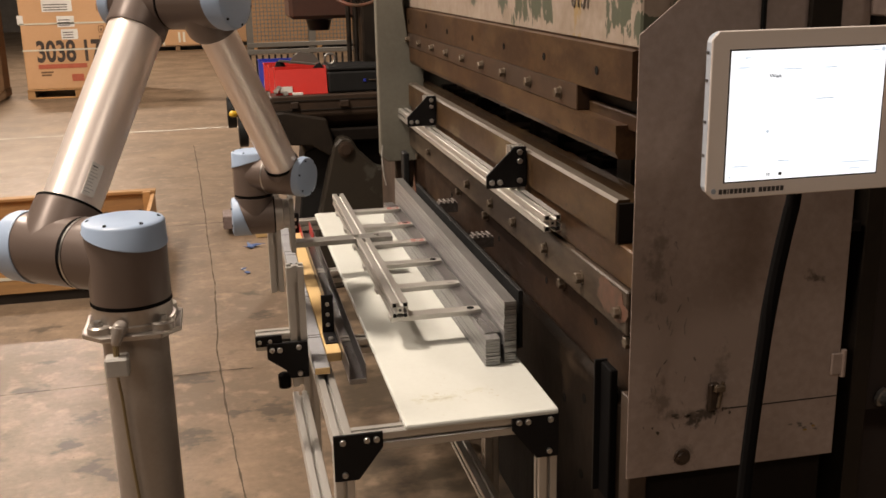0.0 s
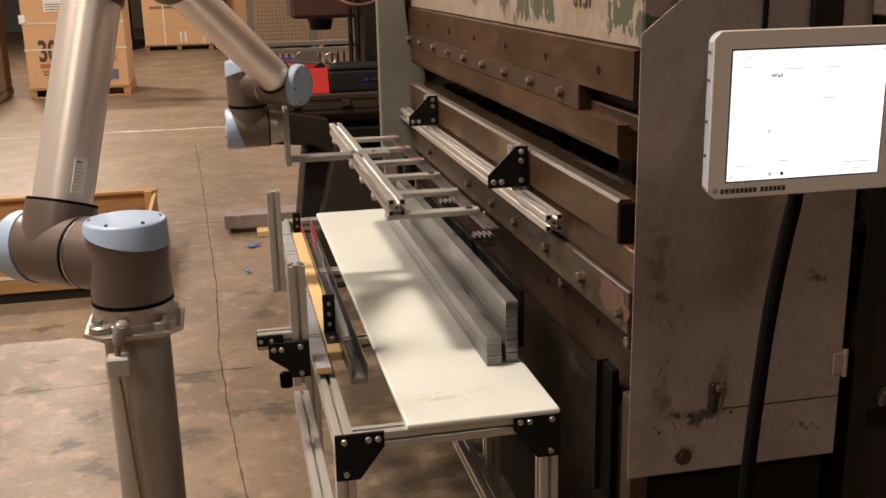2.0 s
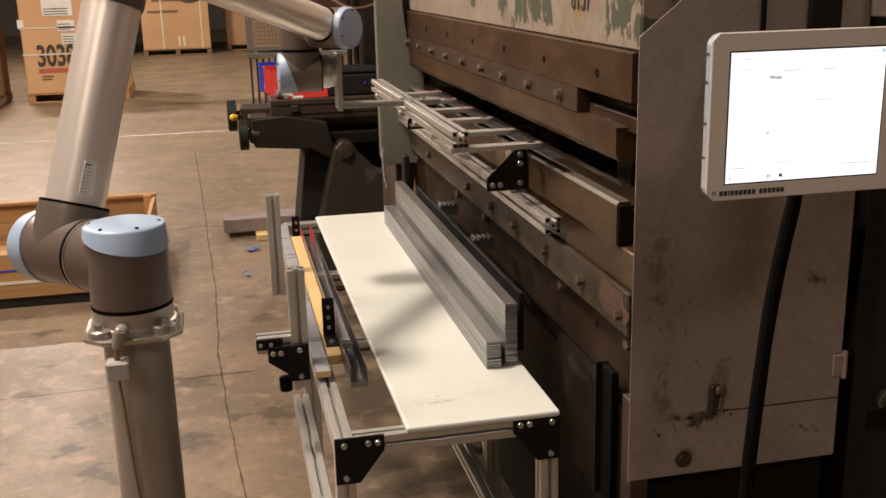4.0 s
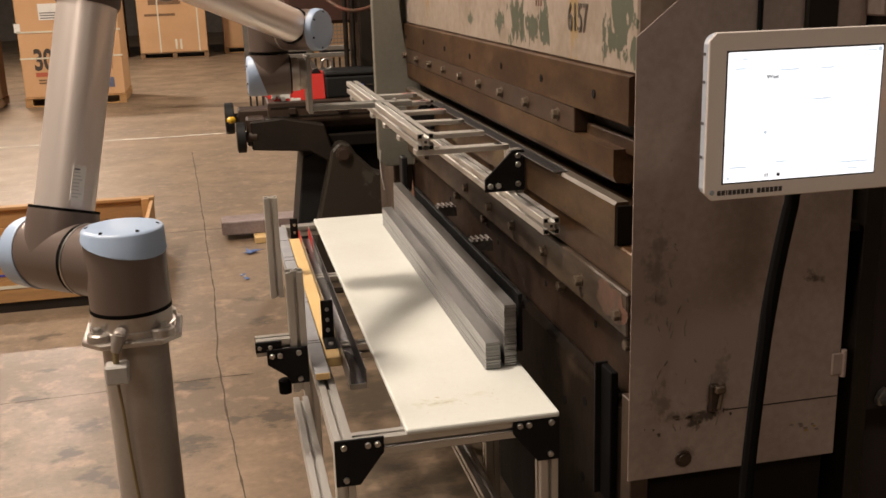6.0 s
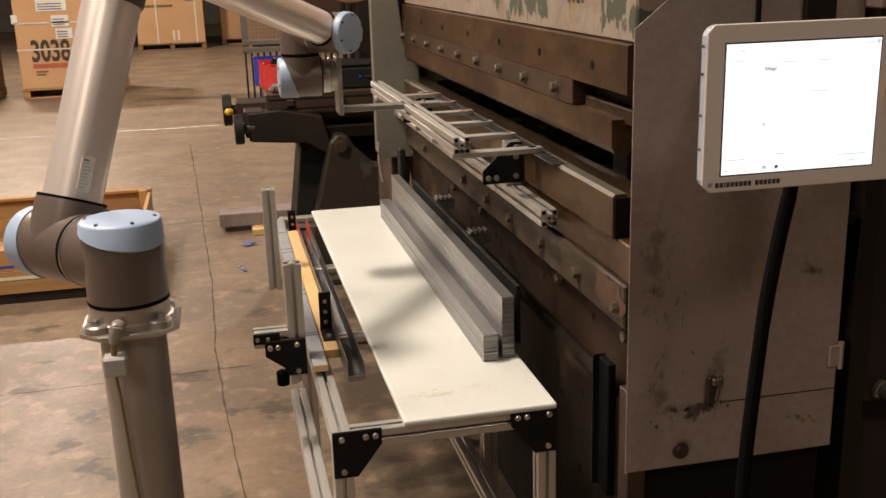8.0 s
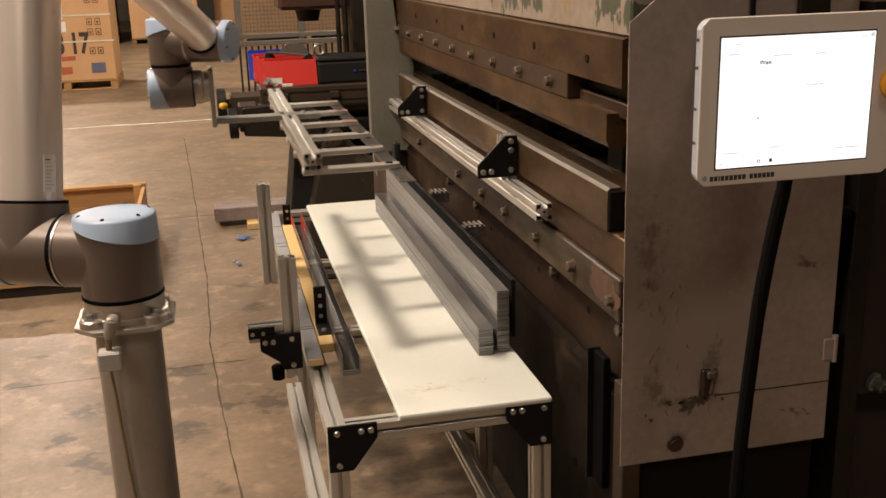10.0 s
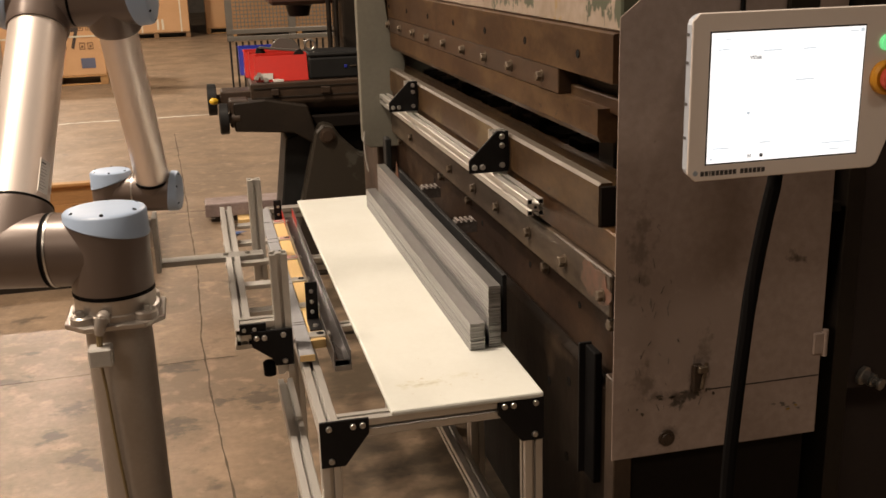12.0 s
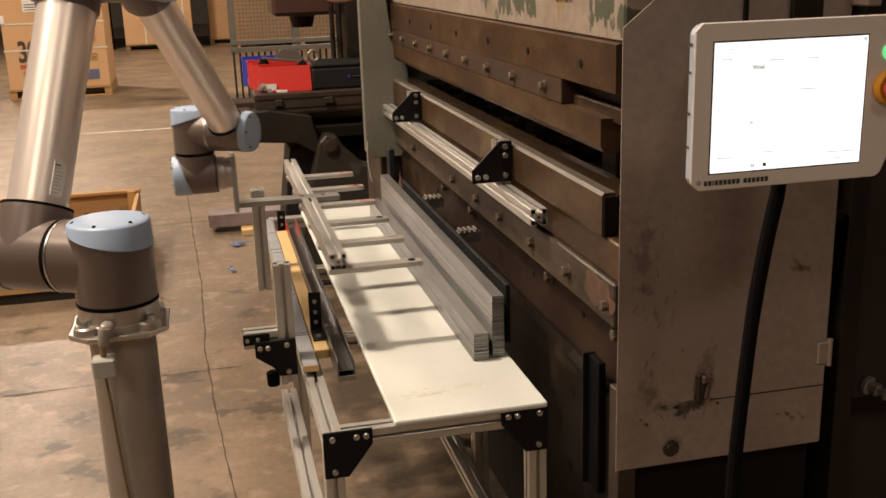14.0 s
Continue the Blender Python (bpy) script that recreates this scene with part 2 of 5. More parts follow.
PANELGREY = material("dusty_grey_panel_paint", (0.36, 0.285, 0.252), 0.55, 0, (0.24, 0.184, 0.158), 0.9, 2.5, 60, 0.08, 0.1, spots=(0.085, 0.062, 0.048), spot_scale=12, spot_at=0.69, spot_soft=0.06, patches=(
    ((0.030, 0.022, 0.017), ((0.852, 0.860, 0.050, 0.020), (0.872, 0.870, 0.022, 0.030), (0.828, 0.864, 0.022, 0.014)), "xz", 48.0, 0.5, 0.92),
    ((0.100, 0.074, 0.058), ((0.80, 0.868, 0.055, 0.016), (0.765, 0.90, 0.030, 0.045), (0.75, 1.16, 0.03, 0.12), (0.815, 0.778, 0.035, 0.035), (0.885, 0.95, 0.025, 0.07)), "xz", 60.0, 0.7, 0.65)))
COLUMNGREY = material("greenish_grey_machine_paint", (0.175, 0.168, 0.14), 0.5, 0, (0.115, 0.108, 0.085), 0.6, 4, 60, 0.08)
DARKMACHINE = material("oily_black_iron", (0.012, 0.0092, 0.0075), 0.5, 0.1, (0.022, 0.016, 0.011), 0.6, 6, 60, 0.15, spec=0.25)
MACHINEBROWN = material("greasy_brown_iron", (0.056, 0.034, 0.021), 0.5, 0.2, (0.024, 0.015, 0.010), 0.7, 6, 60, 0.15)
ROBOTGREY = material("robot_grey_paint", (0.136, 0.103, 0.088), 0.36, 0.2, (0.115, 0.087, 0.074), 0.3, 6, 300, 0.03, 0.05)
ROBOTTUBE = material("anodised_arm_tube", (0.88, 0.785, 0.725), 0.35, 0.6, (0.82, 0.72, 0.66), 0.3, 5, 300, 0.03, 0.05)
ROBOTBLUE = material("pale_blue_cap", (0.30, 0.385, 0.52), 0.42, 0, (0.27, 0.35, 0.48), 0.4, 8, 120, 0.03, 0.06)
RUBBER = material("black_rubber_seal", (0.0045, 0.004, 0.004), 0.75, 0, bump=0, spec=0.06)
CASTALU = material("cast_aluminium", (0.50, 0.455, 0.415), 0.34, 0.75, (0.36, 0.325, 0.29), 0.5, 12, 90, 0.08)

RED_TAPE = material("worn_red_tape", (0.42, 0.07, 0.06), 0.5, 0, (0.35, 0.25, 0.22), 0.8, 30, 120, 0.05)
POSTGREY = material("post_grey_paint", (0.34, 0.305, 0.275), 0.36, 0.35, (0.26, 0.225, 0.195), 0.5, 4, 90, 0.05)


# ---- mesh helpers ----
def link(name, bm, mat, parent=None, label=""):
    mesh = bpy.data.meshes.new(name)
    bm.normal_update()
    bm.to_mesh(mesh)
    bm.free()
    mesh.materials.append(mat)
    ob = new(name, mesh)
    if parent:
        ob.parent = parent
    if label:
        ob["label"] = label
    return ob


def part(name, bm, mat, parent, label=""):
    return link(name, bm, mat, parent, label)


def thing(name, m, label, category, group="", kind=""):
    ob = new(name)
    ob.empty_display_size = 0.05
    ob.matrix_world = m
    return tagged(ob, label, category, group, kind)


def single(name, bm, mat, m, label, category, group="", kind=""):
    ob = link(name, bm, mat)
    ob.matrix_world = m
    return tagged(ob, label, category, group, kind)


def smooth(bm, angle=0.6):
    bm.normal_update()
    for f in bm.faces:
        f.smooth = True
    for e in bm.edges:
        e.smooth = len(e.link_faces) == 2 and e.calc_face_angle(0) < angle
    return bm


def box(lo, hi, bevel=0.0, bm=None, segments=1):
    own = bmesh.new()
    bmesh.ops.create_cube(own, size=1)
    lo, hi = Vector(lo), Vector(hi)
    for v in own.verts:
        v.co = Vector(((v.co[i] + 0.5) * (hi[i] - lo[i]) + lo[i]) for i in range(3))
    if bevel:
        bmesh.ops.bevel(own, geom=own.edges[:], offset=bevel, segments=segments, profile=0.5, affect="EDGES")
    return merge(bm, own)


def merge(bm, own):
    if bm is None:
        return own
    mesh = bpy.data.meshes.new("join")
    own.to_mesh(mesh)
    bm.from_mesh(mesh)
    own.free()
    bpy.data.meshes.remove(mesh)
    return bm


def moved(bm, m):
    bm.transform(m)
    return bm


def lathe(profile, p0, axis, bm=None, seg=40):
    """A turned body: profile of (distance along axis, radius) from p0."""
    own = bmesh.new()
    axis = Vector(axis).normalized()
    turn = axis.to_track_quat("Z", "Y").to_matrix().to_4x4()
    rings = []
    for d, r in profile:
        rings.append([own.verts.new((max(r, 1e-5) * math.cos(2 * math.pi * i / seg), max(r, 1e-5) * math.sin(2 * math.pi * i / seg), d)) for i in range(seg)])
    for a, b in zip(rings, rings[1:]):
        for i in range(seg):
            own.faces.new((a[i], a[(i + 1) % seg], b[(i + 1) % seg], b[i]))
    own.faces.new(list(reversed(rings[0])))
    own.faces.new(rings[-1])
    own.transform(Matrix.Translation(p0) @ turn)
    smooth(own)
    return merge(bm, own)


def rod(p0, p1, r, bm=None, seg=16, r1=None):
    d = (Vector(p1) - Vector(p0)).length
    return lathe([(0, r), (d, r if r1 is None else r1)], p0, Vector(p1) - Vector(p0), bm, seg)


def prism(points, axis, a, b, bm=None, bevel=0.0):
    """A flat outline pulled along an axis from a to b. points run in the other two axes, in order."""
    own = bmesh.new()

    def at(p, d):
        return {"x": (d, p[0], p[1]), "y": (p[0], d, p[1]), "z": (p[0], p[1], d)}[axis]
    one = [own.verts.new(at(p, a)) for p in points]
    two = [own.verts.new(at(p, b)) for p in points]
    n = len(points)
    own.faces.new(one)
    own.faces.new(list(reversed(two)))
    for i in range(n):
        own.faces.new((one[(i + 1) % n], one[i], two[i], two[(i + 1) % n]))
    bmesh.ops.recalc_face_normals(own, faces=own.faces[:])
    if bevel:
        bmesh.ops.bevel(own, geom=own.edges[:], offset=bevel, segments=1, affect="EDGES")
    return merge(bm, own)


def pipe(points, r, bm=None, seg=10):
    """A round hose through points."""
    own = bmesh.new()
    pts = [Vector(p) for p in points]
    rings = []
    for i, p in enumerate(pts):
        d = (pts[min(i + 1, len(pts) - 1)] - pts[max(i - 1, 0)]).normalized()
        turn = d.to_track_quat("Z", "Y").to_matrix()
        rings.append([own.verts.new(p + turn @ Vector((r * math.cos(2 * math.pi * k / seg), r * math.sin(2 * math.pi * k / seg), 0))) for k in range(seg)])
    for a, b in zip(rings, rings[1:]):
        for k in range(seg):
            own.faces.new((a[k], a[(k + 1) % seg], b[(k + 1) % seg], b[k]))
    own.faces.new(list(reversed(rings[0])))
    own.faces.new(rings[-1])
    smooth(own)
    return merge(bm, own)


def curve(points, n=8):
    """A smooth line through points (Catmull-Rom)."""
    p = [Vector(q) for q in points]
    p = [2 * p[0] - p[1]] + p + [2 * p[-1] - p[-2]]
    out = []
    for i in range(1, len(p) - 2):
        for k in range(n):
            s = k / n
            out.append(0.5 * (2 * p[i] + (p[i + 1] - p[i - 1]) * s + (2 * p[i - 1] - 5 * p[i] + 4 * p[i + 1] - p[i + 2]) * s * s
                              + (3 * p[i] - p[i - 1] - 3 * p[i + 1] + p[i + 2]) * s ** 3))
    return out + [p[-2]]


def slot_profile(w=0.0381):
    """The outline of a slotted aluminium profile, w wide."""
    h, s, d, t, k = w / 2, 0.0041, w * 0.31, w * 0.055, 0.009
    quarter = [(h - 0.0012, h), (h, h - 0.0012), (h, s), (h - t, s), (h - t - 0.001, k), (h - d + 0.004, k), (h - d, s), (h - d, -s), (h - d + 0.004, -k), (h - t - 0.001, -k), (h - t, -s), (h, -s)]
    pts = []
    for q in range(4):
        c, sn = [(1, 0), (0, -1), (-1, 0), (0, 1)][q]
        pts += [(x * c - y * sn, x * sn + y * c) for x, y in quarter]
    return pts


def profile_bar(length, w=0.0381):
    """A slotted bar along y from 0 to length, centred on x and z."""
    return prism(slot_profile(w), "y", 0, length)


def profile_ends(length, w=0.0381):
    bm = None
    for y0, y1 in ((-0.0006, 0.004),):
        for sx in (-1, 1):
            for sz in (-1, 1):
                c = w * 0.335
                bm = box((sx * c - 0.0042, y0, sz * c - 0.0042), (sx * c + 0.0042, y1, sz * c + 0.0042), 0, bm)
        bm = rod((0, y0, 0), (0, y1, 0), 0.0035, bm, 10)
    return bm


def add_bar(name, length, m, parent, label=""):
    """A slotted bar with its hollow ends as a part of a frame."""
    ob = part(name, profile_bar(length), ALU, parent, label)
    ob.matrix_local = m
    part("hollow_end", profile_ends(length), CAVITY, ob)
    return ob


def bolt_head(p, axis, r=0.0085, bm=None):
    return lathe([(0, r), (0.004, r), (0.0055, r * 0.85), (0.0055, r * 0.45), (0.003, r * 0.42)], p, axis, bm, 12)


def hex_bolt(p, axis, r=0.014, h=0.012, bm=None):
    bm = lathe([(0, r * 1.25), (0.003, r * 1.25), (0.003, r)], p, axis, bm, 16)
    return lathe([(0.003, r), (h, r), (h + 0.002, r * 0.85)], p, axis, bm, 6)




# ---- hall ----
def hall():
    ground = bmesh.new()
    bmesh.ops.create_grid(ground, x_segments=40, y_segments=40, size=40)
    single("floor", ground, CONCRETE, pose(0, 15, 0), "worn stained grey-brown concrete floor, shade under the table painted in", "floor", kind="structure")
    for name, lo, hi in (("wall_north", (-16, 34, 0), (16, 34.2, 7)), ("wall_south", (-16, -8.2, 0), (16, -8, 7)),
                         ("wall_west", (-16.2, -8, 0), (-16, 34, 7)), ("wall_east", (16, -8, 0), (16.2, 34, 7))):
        single(name, box(lo, hi), WALLPAINT, pose(0, 0, 0), "plain painted warehouse wall", "wall", kind="structure")
    single("ceiling", box((-16, -8, 7), (16, 34, 7.2)), WALLPAINT, pose(0, 0, 0), "plain grey warehouse roof underside", "ceiling", kind="structure")


hall()


def ragged(points, width, jitter, rnd):
    """A thin ragged strip on the floor through points."""
    bm = bmesh.new()
    pts, last = [], None
    for a, b in zip(points, points[1:]):
        n = max(2, int((Vector(b) - Vector(a)).length / 0.06))
        pts += [Vector(a).lerp(Vector(b), i / n) for i in range(n)]
    pts.append(Vector(points[-1]))
    side = (Vector(points[-1]) - Vector(points[0])).normalized().cross(Vector((0, 0, 1)))
    wander = 0.0
    for p in pts:
        wander = wander * 0.85 + rnd.uniform(-jitter, jitter)
        w = width * rnd.uniform(0.35, 1.0) / 2
        pair = [bm.verts.new(p + side * (wander - w) + Vector((0, 0, 0.003))), bm.verts.new(p + side * (wander + w) + Vector((0, 0, 0.003)))]
        if last:
            bm.faces.new((last[0], last[1], pair[1], pair[0]))
        last = pair
    bm.normal_update()
    for f in bm.faces:
        if f.normal.z < 0:
            f.normal_flip()
    return bm


rnd = random.Random(4)
for pts, mat, w, j, label in (
        ([(0.15, 0.5, 0), (-0.015, 3.05, 0), (-0.06, 3.742, 0), (-0.098, 4.533, 0), (-0.121, 5.7, 0), (-0.144, 6.245, 0), (-0.172, 7.25, 0), (-0.21, 8.35, 0), (-0.30, 10.5, 0)], JOINT, 0.010, 0.0030, "dark ragged control joint in the concrete floor"),
        ([(-6, 4.06, 0), (-0.95, 4.258, 0), (-0.074, 4.294, 0), (0.05, 4.292, 0)], JOINT, 0.010, 0.001, "dark saw-cut joint in the concrete floor"),
        ([(-6, 7.07, 0), (0.2, 7.09, 0)], JOINT, 0.014, 0.002, "dark saw-cut joint in the concrete floor"),
        ([(-8, 11.55, 0), (0.3, 11.66, 0)], CHALK, 0.07, 0.012, "pale crumbling joint filler in the floor")):
    single("floor_joint", ragged(pts, w, j, rnd), mat, pose(0, 0, 0), label, "floor joint", kind="structure")


# ---- robot ----
BASE = Vector((-0.216, 2.146, 0.987))
SHOULDER_Z, UPPER, FORE = 0.1372, 0.6357, 0.5674
OUT_1, OUT_2, OUT_3 = 0.1995, 0.0427, 0.1559        # sideways offsets of upper arm, forearm and wrist from the base axis
DROP = 0.1200
WRIST_Y = 2.80
REACH = (0.299, 0.109)                                 # rake bar from wrist centre: along x, below it

# the rake's near end: seconds, x, z
RAKE = [(0.0, 0.368, 0.934), (0.15, 0.368, 0.934), (0.5, 0.368, 0.951), (1.05, 0.368, 0.951), (1.5, 0.368, 1.044), (2.0, 0.365, 1.177), (2.5, 0.361, 1.248),
        (2.9, 0.346, 1.325), (3.0, 0.351, 1.336), (3.2, 0.377, 1.337), (3.7, 0.462, 1.336), (4.15, 0.530, 1.322), (4.4, 0.530, 1.300), (4.7, 0.530, 1.300), (4.9, 0.528, 1.322), (5.2, 0.452, 1.332), (5.3, 0.443, 1.332), (7.0, 0.444, 1.331), (7.1, 0.447, 1.331), (7.5, 0.529, 1.330),
        (7.65, 0.530, 1.326), (8.0, 0.530, 1.300), (8.2, 0.529, 1.300), (8.5, 0.528, 1.302), (8.8, 0.515, 1.335), (9.3, 0.400, 1.345), (9.8, 0.255, 1.300),
        (10.3, 0.138, 1.212), (10.5, 0.104, 1.128), (11.0, 0.083, 1.064), (11.5, 0.083, 0.909), (11.75, 0.080, 0.874), (12.0, 0.044, 0.870), (12.3, 0.014, 0.876), (12.5, 0.011, 0.912),
        (13.0, 0.001, 1.056), (13.15, 0.010, 1.060), (13.5, 0.092, 1.059), (14.0, 0.260, 1.052)]


def glide(rows, t):
    """Smooth values between rows, without overshoot."""
    if t <= rows[0][0]:
        return rows[0][1:]
    if t >= rows[-1][0]:
        return rows[-1][1:]
    i = max(k for k in range(len(rows) - 1) if rows[k][0] <= t)

    def slope(k, c):
        if k <= 0 or k >= len(rows) - 1:
            return 0.0 if k <= 0 else (rows[k][c] - rows[k - 1][c]) / (rows[k][0] - rows[k - 1][0])
        a = (rows[k][c] - rows[k - 1][c]) / (rows[k][0] - rows[k - 1][0])
        b = (rows[k + 1][c] - rows[k][c]) / (rows[k + 1][0] - rows[k][0])
        return 0.0 if a * b <= 0 else 2 * a * b / (a + b)
    h = rows[i + 1][0] - rows[i][0]
    s = (t - rows[i][0]) / h
    out = []
    for c in range(1, len(rows[0])):
        p, q, u, v = rows[i][c], rows[i + 1][c], slope(i, c) * h, slope(i + 1, c) * h
        out.append((2 * s ** 3 - 3 * s * s + 1) * p + (s ** 3 - 2 * s * s + s) * u + (3 * s * s - 2 * s ** 3) * q + (s ** 3 - s * s) * v)
    return out


def wrist_at(t):
    x, z = glide(RAKE, t)
    return Vector((x - REACH[0], WRIST_Y, z + REACH[1]))


def frame_of(origin, x, y, z):
    return Matrix.Translation(origin) @ Matrix((x, y, z)).transposed().to_4x4()


def joints(wrist):
    """The poses of the robot's links, in its base's space, for a wrist centre in the world; the hand always points along x."""
    top = wrist - BASE + Vector((0, 0, DROP))
    hub = Vector((0, 0, SHOULDER_Z))
    v = top - hub
    r = math.hypot(v.x, v.y)
    s = math.sqrt(r * r - OUT_3 ** 2)
    turn = math.atan2(v.y, v.x) - math.atan2(OUT_3, s)
    ahead, side, up = Vector((math.cos(turn), math.sin(turn), 0)), Vector((-math.sin(turn), math.cos(turn), 0)), Vector((0, 0, 1))
    far = math.hypot(s, v.z)
    lift = math.acos(max(-1, min(1, (UPPER ** 2 + far ** 2 - FORE ** 2) / (2 * UPPER * far)))) + math.atan2(v.z, s)
    arm = ahead * math.cos(lift) + up * math.sin(lift)
    elbow = hub + side * OUT_2 + arm * UPPER
    end = top - side * (OUT_3 - OUT_2)
    fore = (end - elbow).normalized()
    return {
        "shoulder": frame_of(hub, ahead, side, up),
        "upper_arm": frame_of(hub + side * OUT_1, side.cross(arm), side, arm),
        "forearm": frame_of(elbow, side.cross(fore), side, fore),
        "wrist_one": frame_of(end, ahead, side, up),
        "wrist_two": frame_of(wrist - BASE, Vector((1, 0, 0)), Vector((0, 1, 0)), up),
        "wrist_three": frame_of(wrist - BASE, Vector((1, 0, 0)), Vector((0, 1, 0)), up),
    }


def cap(parent, p, axis, r, h=0.03, away=None, slant=0.0):
    """A domed blue joint cover, whose rim reaches further down on the side away from the neck."""
    bm = lathe([(0, r), (h * 0.12, r * 1.012), (h * 0.2, r), (h * 0.62, r * 0.985), (h * 0.85, r * 0.94), (h * 0.97, r * 0.84), (h * 1.03, r * 0.6), (h * 1.04, 0)], p, axis, None, 48)
    axis, p = Vector(axis).normalized(), Vector(p)
    if away:
        away = Vector(away).normalized()
        for v in bm.verts:
            d = (v.co - p).dot(axis)
            if d < h * 0.3:
                v.co -= axis * slant * (0.5 + 0.5 * (v.co - p).dot(away) / r)
    ob = part("joint_cap", bm, ROBOTBLUE, parent, "pale blue plastic joint cap")
    side = axis.orthogonal().normalized()
    for k in range(6):
        out = Matrix.Rotation(math.radians(60 * k + 25), 3, axis) @ side
        part("cap_screw", lathe([(0, 0.0042 * r / 0.08), (0.0012, 0.0042 * r / 0.08)], p + axis * h * 0.965 + out * r * 0.84, axis + out * 0.5, None, 8), CAVITY, ob)
    return ob


def seal(parent, p, axis, r, w=0.007):
    return part("seal_ring", lathe([(0, r), (w, r)], p, axis), RUBBER, parent, "black rubber seal ring")


PRINTGREY = material("grey_print", (0.46, 0.43, 0.39), 0.6, 0, bump=0)


def robot():
    root = thing("industrial_robot", Matrix.Translation(BASE), "grey jointed robot with pale blue caps and silver arm tubes", "robot")
    base = part("base", lathe([(0, 0.088), (0.012, 0.088), (0.014, 0.083), (0.045, 0.083)], (0, 0, 0), (0, 0, 1)), CASTALU, root, "bare cast aluminium base ring")
    for a in range(4):
        d = math.radians(45 + 90 * a)
        part("mounting_lug", lathe([(0, 0.026), (0.013, 0.025), (0.016, 0.021)], (0.088 * math.cos(d), 0.088 * math.sin(d), 0), (0, 0, 1), None, 20), CASTALU, base)
        part("lug_bolt", hex_bolt((0.094 * math.cos(d), 0.094 * math.sin(d), 0.016), (0, 0, 1), 0.009, 0.009), BOLTSTEEL, base)
    seal(root, (0, 0, 0.045), (0, 0, 1), 0.084, 0.008)
    R1 = 0.083
    # shoulder: upright drum with a sideways neck
    bm = lathe([(-0.084, R1), (0.061, R1), (0.067, R1 * 0.985)], (0, 0, 0), (0, 0, 1))
    bm = lathe([(0.0, 0.077), (0.115, 0.077), (0.118, 0.074)], (0, 0, 0), (0, 1, 0), bm)
    sh = part("shoulder", bm, ROBOTGREY, root)
    cap(sh, (0, 0, 0.067), (0, 0, 1), 0.0850, 0.019, (0, -1, 0), 0.040)
    part("joint_ring", lathe([(0, 0.0785), (0.004, 0.0785)], (0, 0.108, 0), (0, 1, 0)), BOLTSTEEL, sh, "bright metal joint ring")
    seal(sh, (0, 0.113, 0), (0, 1, 0), 0.077, 0.009)
    # upper arm: drum, tube, elbow drum
    bm = lathe([(-0.0765, 0.077), (0.0695, 0.077), (0.0775, 0.075)], (0, 0, 0), (0, 1, 0))
    bm = lathe([(0.0, 0.077), (0.085, 0.076), (0.100, 0.074)], (0, 0, 0), (0, 0, 1), bm)
    ua = part("upper_arm", bm, ROBOTGREY, root)
    cap(ua, (0, 0.0715, 0), (0, 1, 0), 0.079, 0.04, (0, 0, -1), 0.03)
    seal(ua, (0, 0, 0.098), (0, 0, 1), 0.0745, 0.006)
    part("arm_tube", lathe([(0.10, 0.0635), (UPPER - 0.085, 0.0632)], (0, 0, 0), (0, 0, 1), None, 56), ROBOTTUBE, ua, "silver anodised arm tube")
    turn_label = pose(0, 0, 0.160, 0, 0, -112)
    plate = part("rating_label", moved(prism([(-0.014, -0.038), (0.014, -0.038), (0.014, 0.038), (-0.014, 0.038)], "x", 0.0597, 0.0637), turn_label), material("label_film", (0.74, 0.70, 0.64), 0.5, 0, bump=0), ua, "small pale rating label")
    r = random.Random(31)
    for k in range(9):
        z = 0.030 - k * 0.0075
        part("print_bar", moved(box((0.0631, -0.011, z - (0.0022 if k == 0 else 0.001)), (0.0640, r.uniform(0.001, 0.011), z + 0.001)), turn_label), LOGOINK if k < 1 else PRINTGREY, plate)
    bm = lathe([(-0.088, 0.067), (-0.08, 0.069), (0, 0.069)], (0, 0, UPPER), (0, 0, 1))
    bm = lathe([(-0.072, 0.066), (0.068, 0.066)], (0, 0, UPPER), (0, 1, 0), bm)
    part("elbow_drum", bm, ROBOTGREY, ua)
    cap(ua, (0, 0.066, UPPER), (0, 1, 0), 0.068, 0.034, (0, 0, 1), 0.025)
    seal(ua, (0, -0.078, UPPER), (0, 1, 0), 0.064, 0.007)
    # forearm
    bm = lathe([(-0.07, 0.064), (0.078, 0.066)], (0, 0, 0), (0, 1, 0))
    bm = lathe([(0.0, 0.064), (0.07, 0.062), (0.082, 0.056)], (0, 0, 0), (0, 0, 1), bm)
    fa = part("forearm", bm, ROBOTGREY, root)
    cap(fa, (0, -0.066, 0), (0, -1, 0), 0.067, 0.034, (0, 0, -1), 0.025)
    part("arm_tube", lathe([(0.075, 0.0455), (FORE - 0.045, 0.0435)], (0, 0, 0), (0, 0, 1), None, 48), ROBOTTUBE, fa, "silver anodised arm tube")
    seal(fa, (0, 0, FORE - 0.047), (0, 0, 1), 0.0475, 0.006)
    bm = lathe([(-0.042, 0.046), (0, 0.05)], (0, 0, FORE), (0, 0, 1))
    bm = lathe([(-0.046, 0.0525), (0.05, 0.0525)], (0, 0, FORE), (0, 1, 0), bm)
    part("wrist_drum", bm, ROBOTGREY, fa)
    cap(fa, (0, -0.046, FORE), (0, -1, 0), 0.0540, 0.020, (0, 0, 1), 0.014)
    part("joint_ring", lathe([(0, 0.053), (0.004, 0.053)], (0, 0.05, FORE), (0, 1, 0)), BOLTSTEEL, fa, "bright metal joint ring")
    # wrist one: neck sideways, then an upright drum
    w = OUT_3 - OUT_2
    bm = lathe([(0.054, 0.0515), (w, 0.0515)], (0, 0, 0), (0, 1, 0))
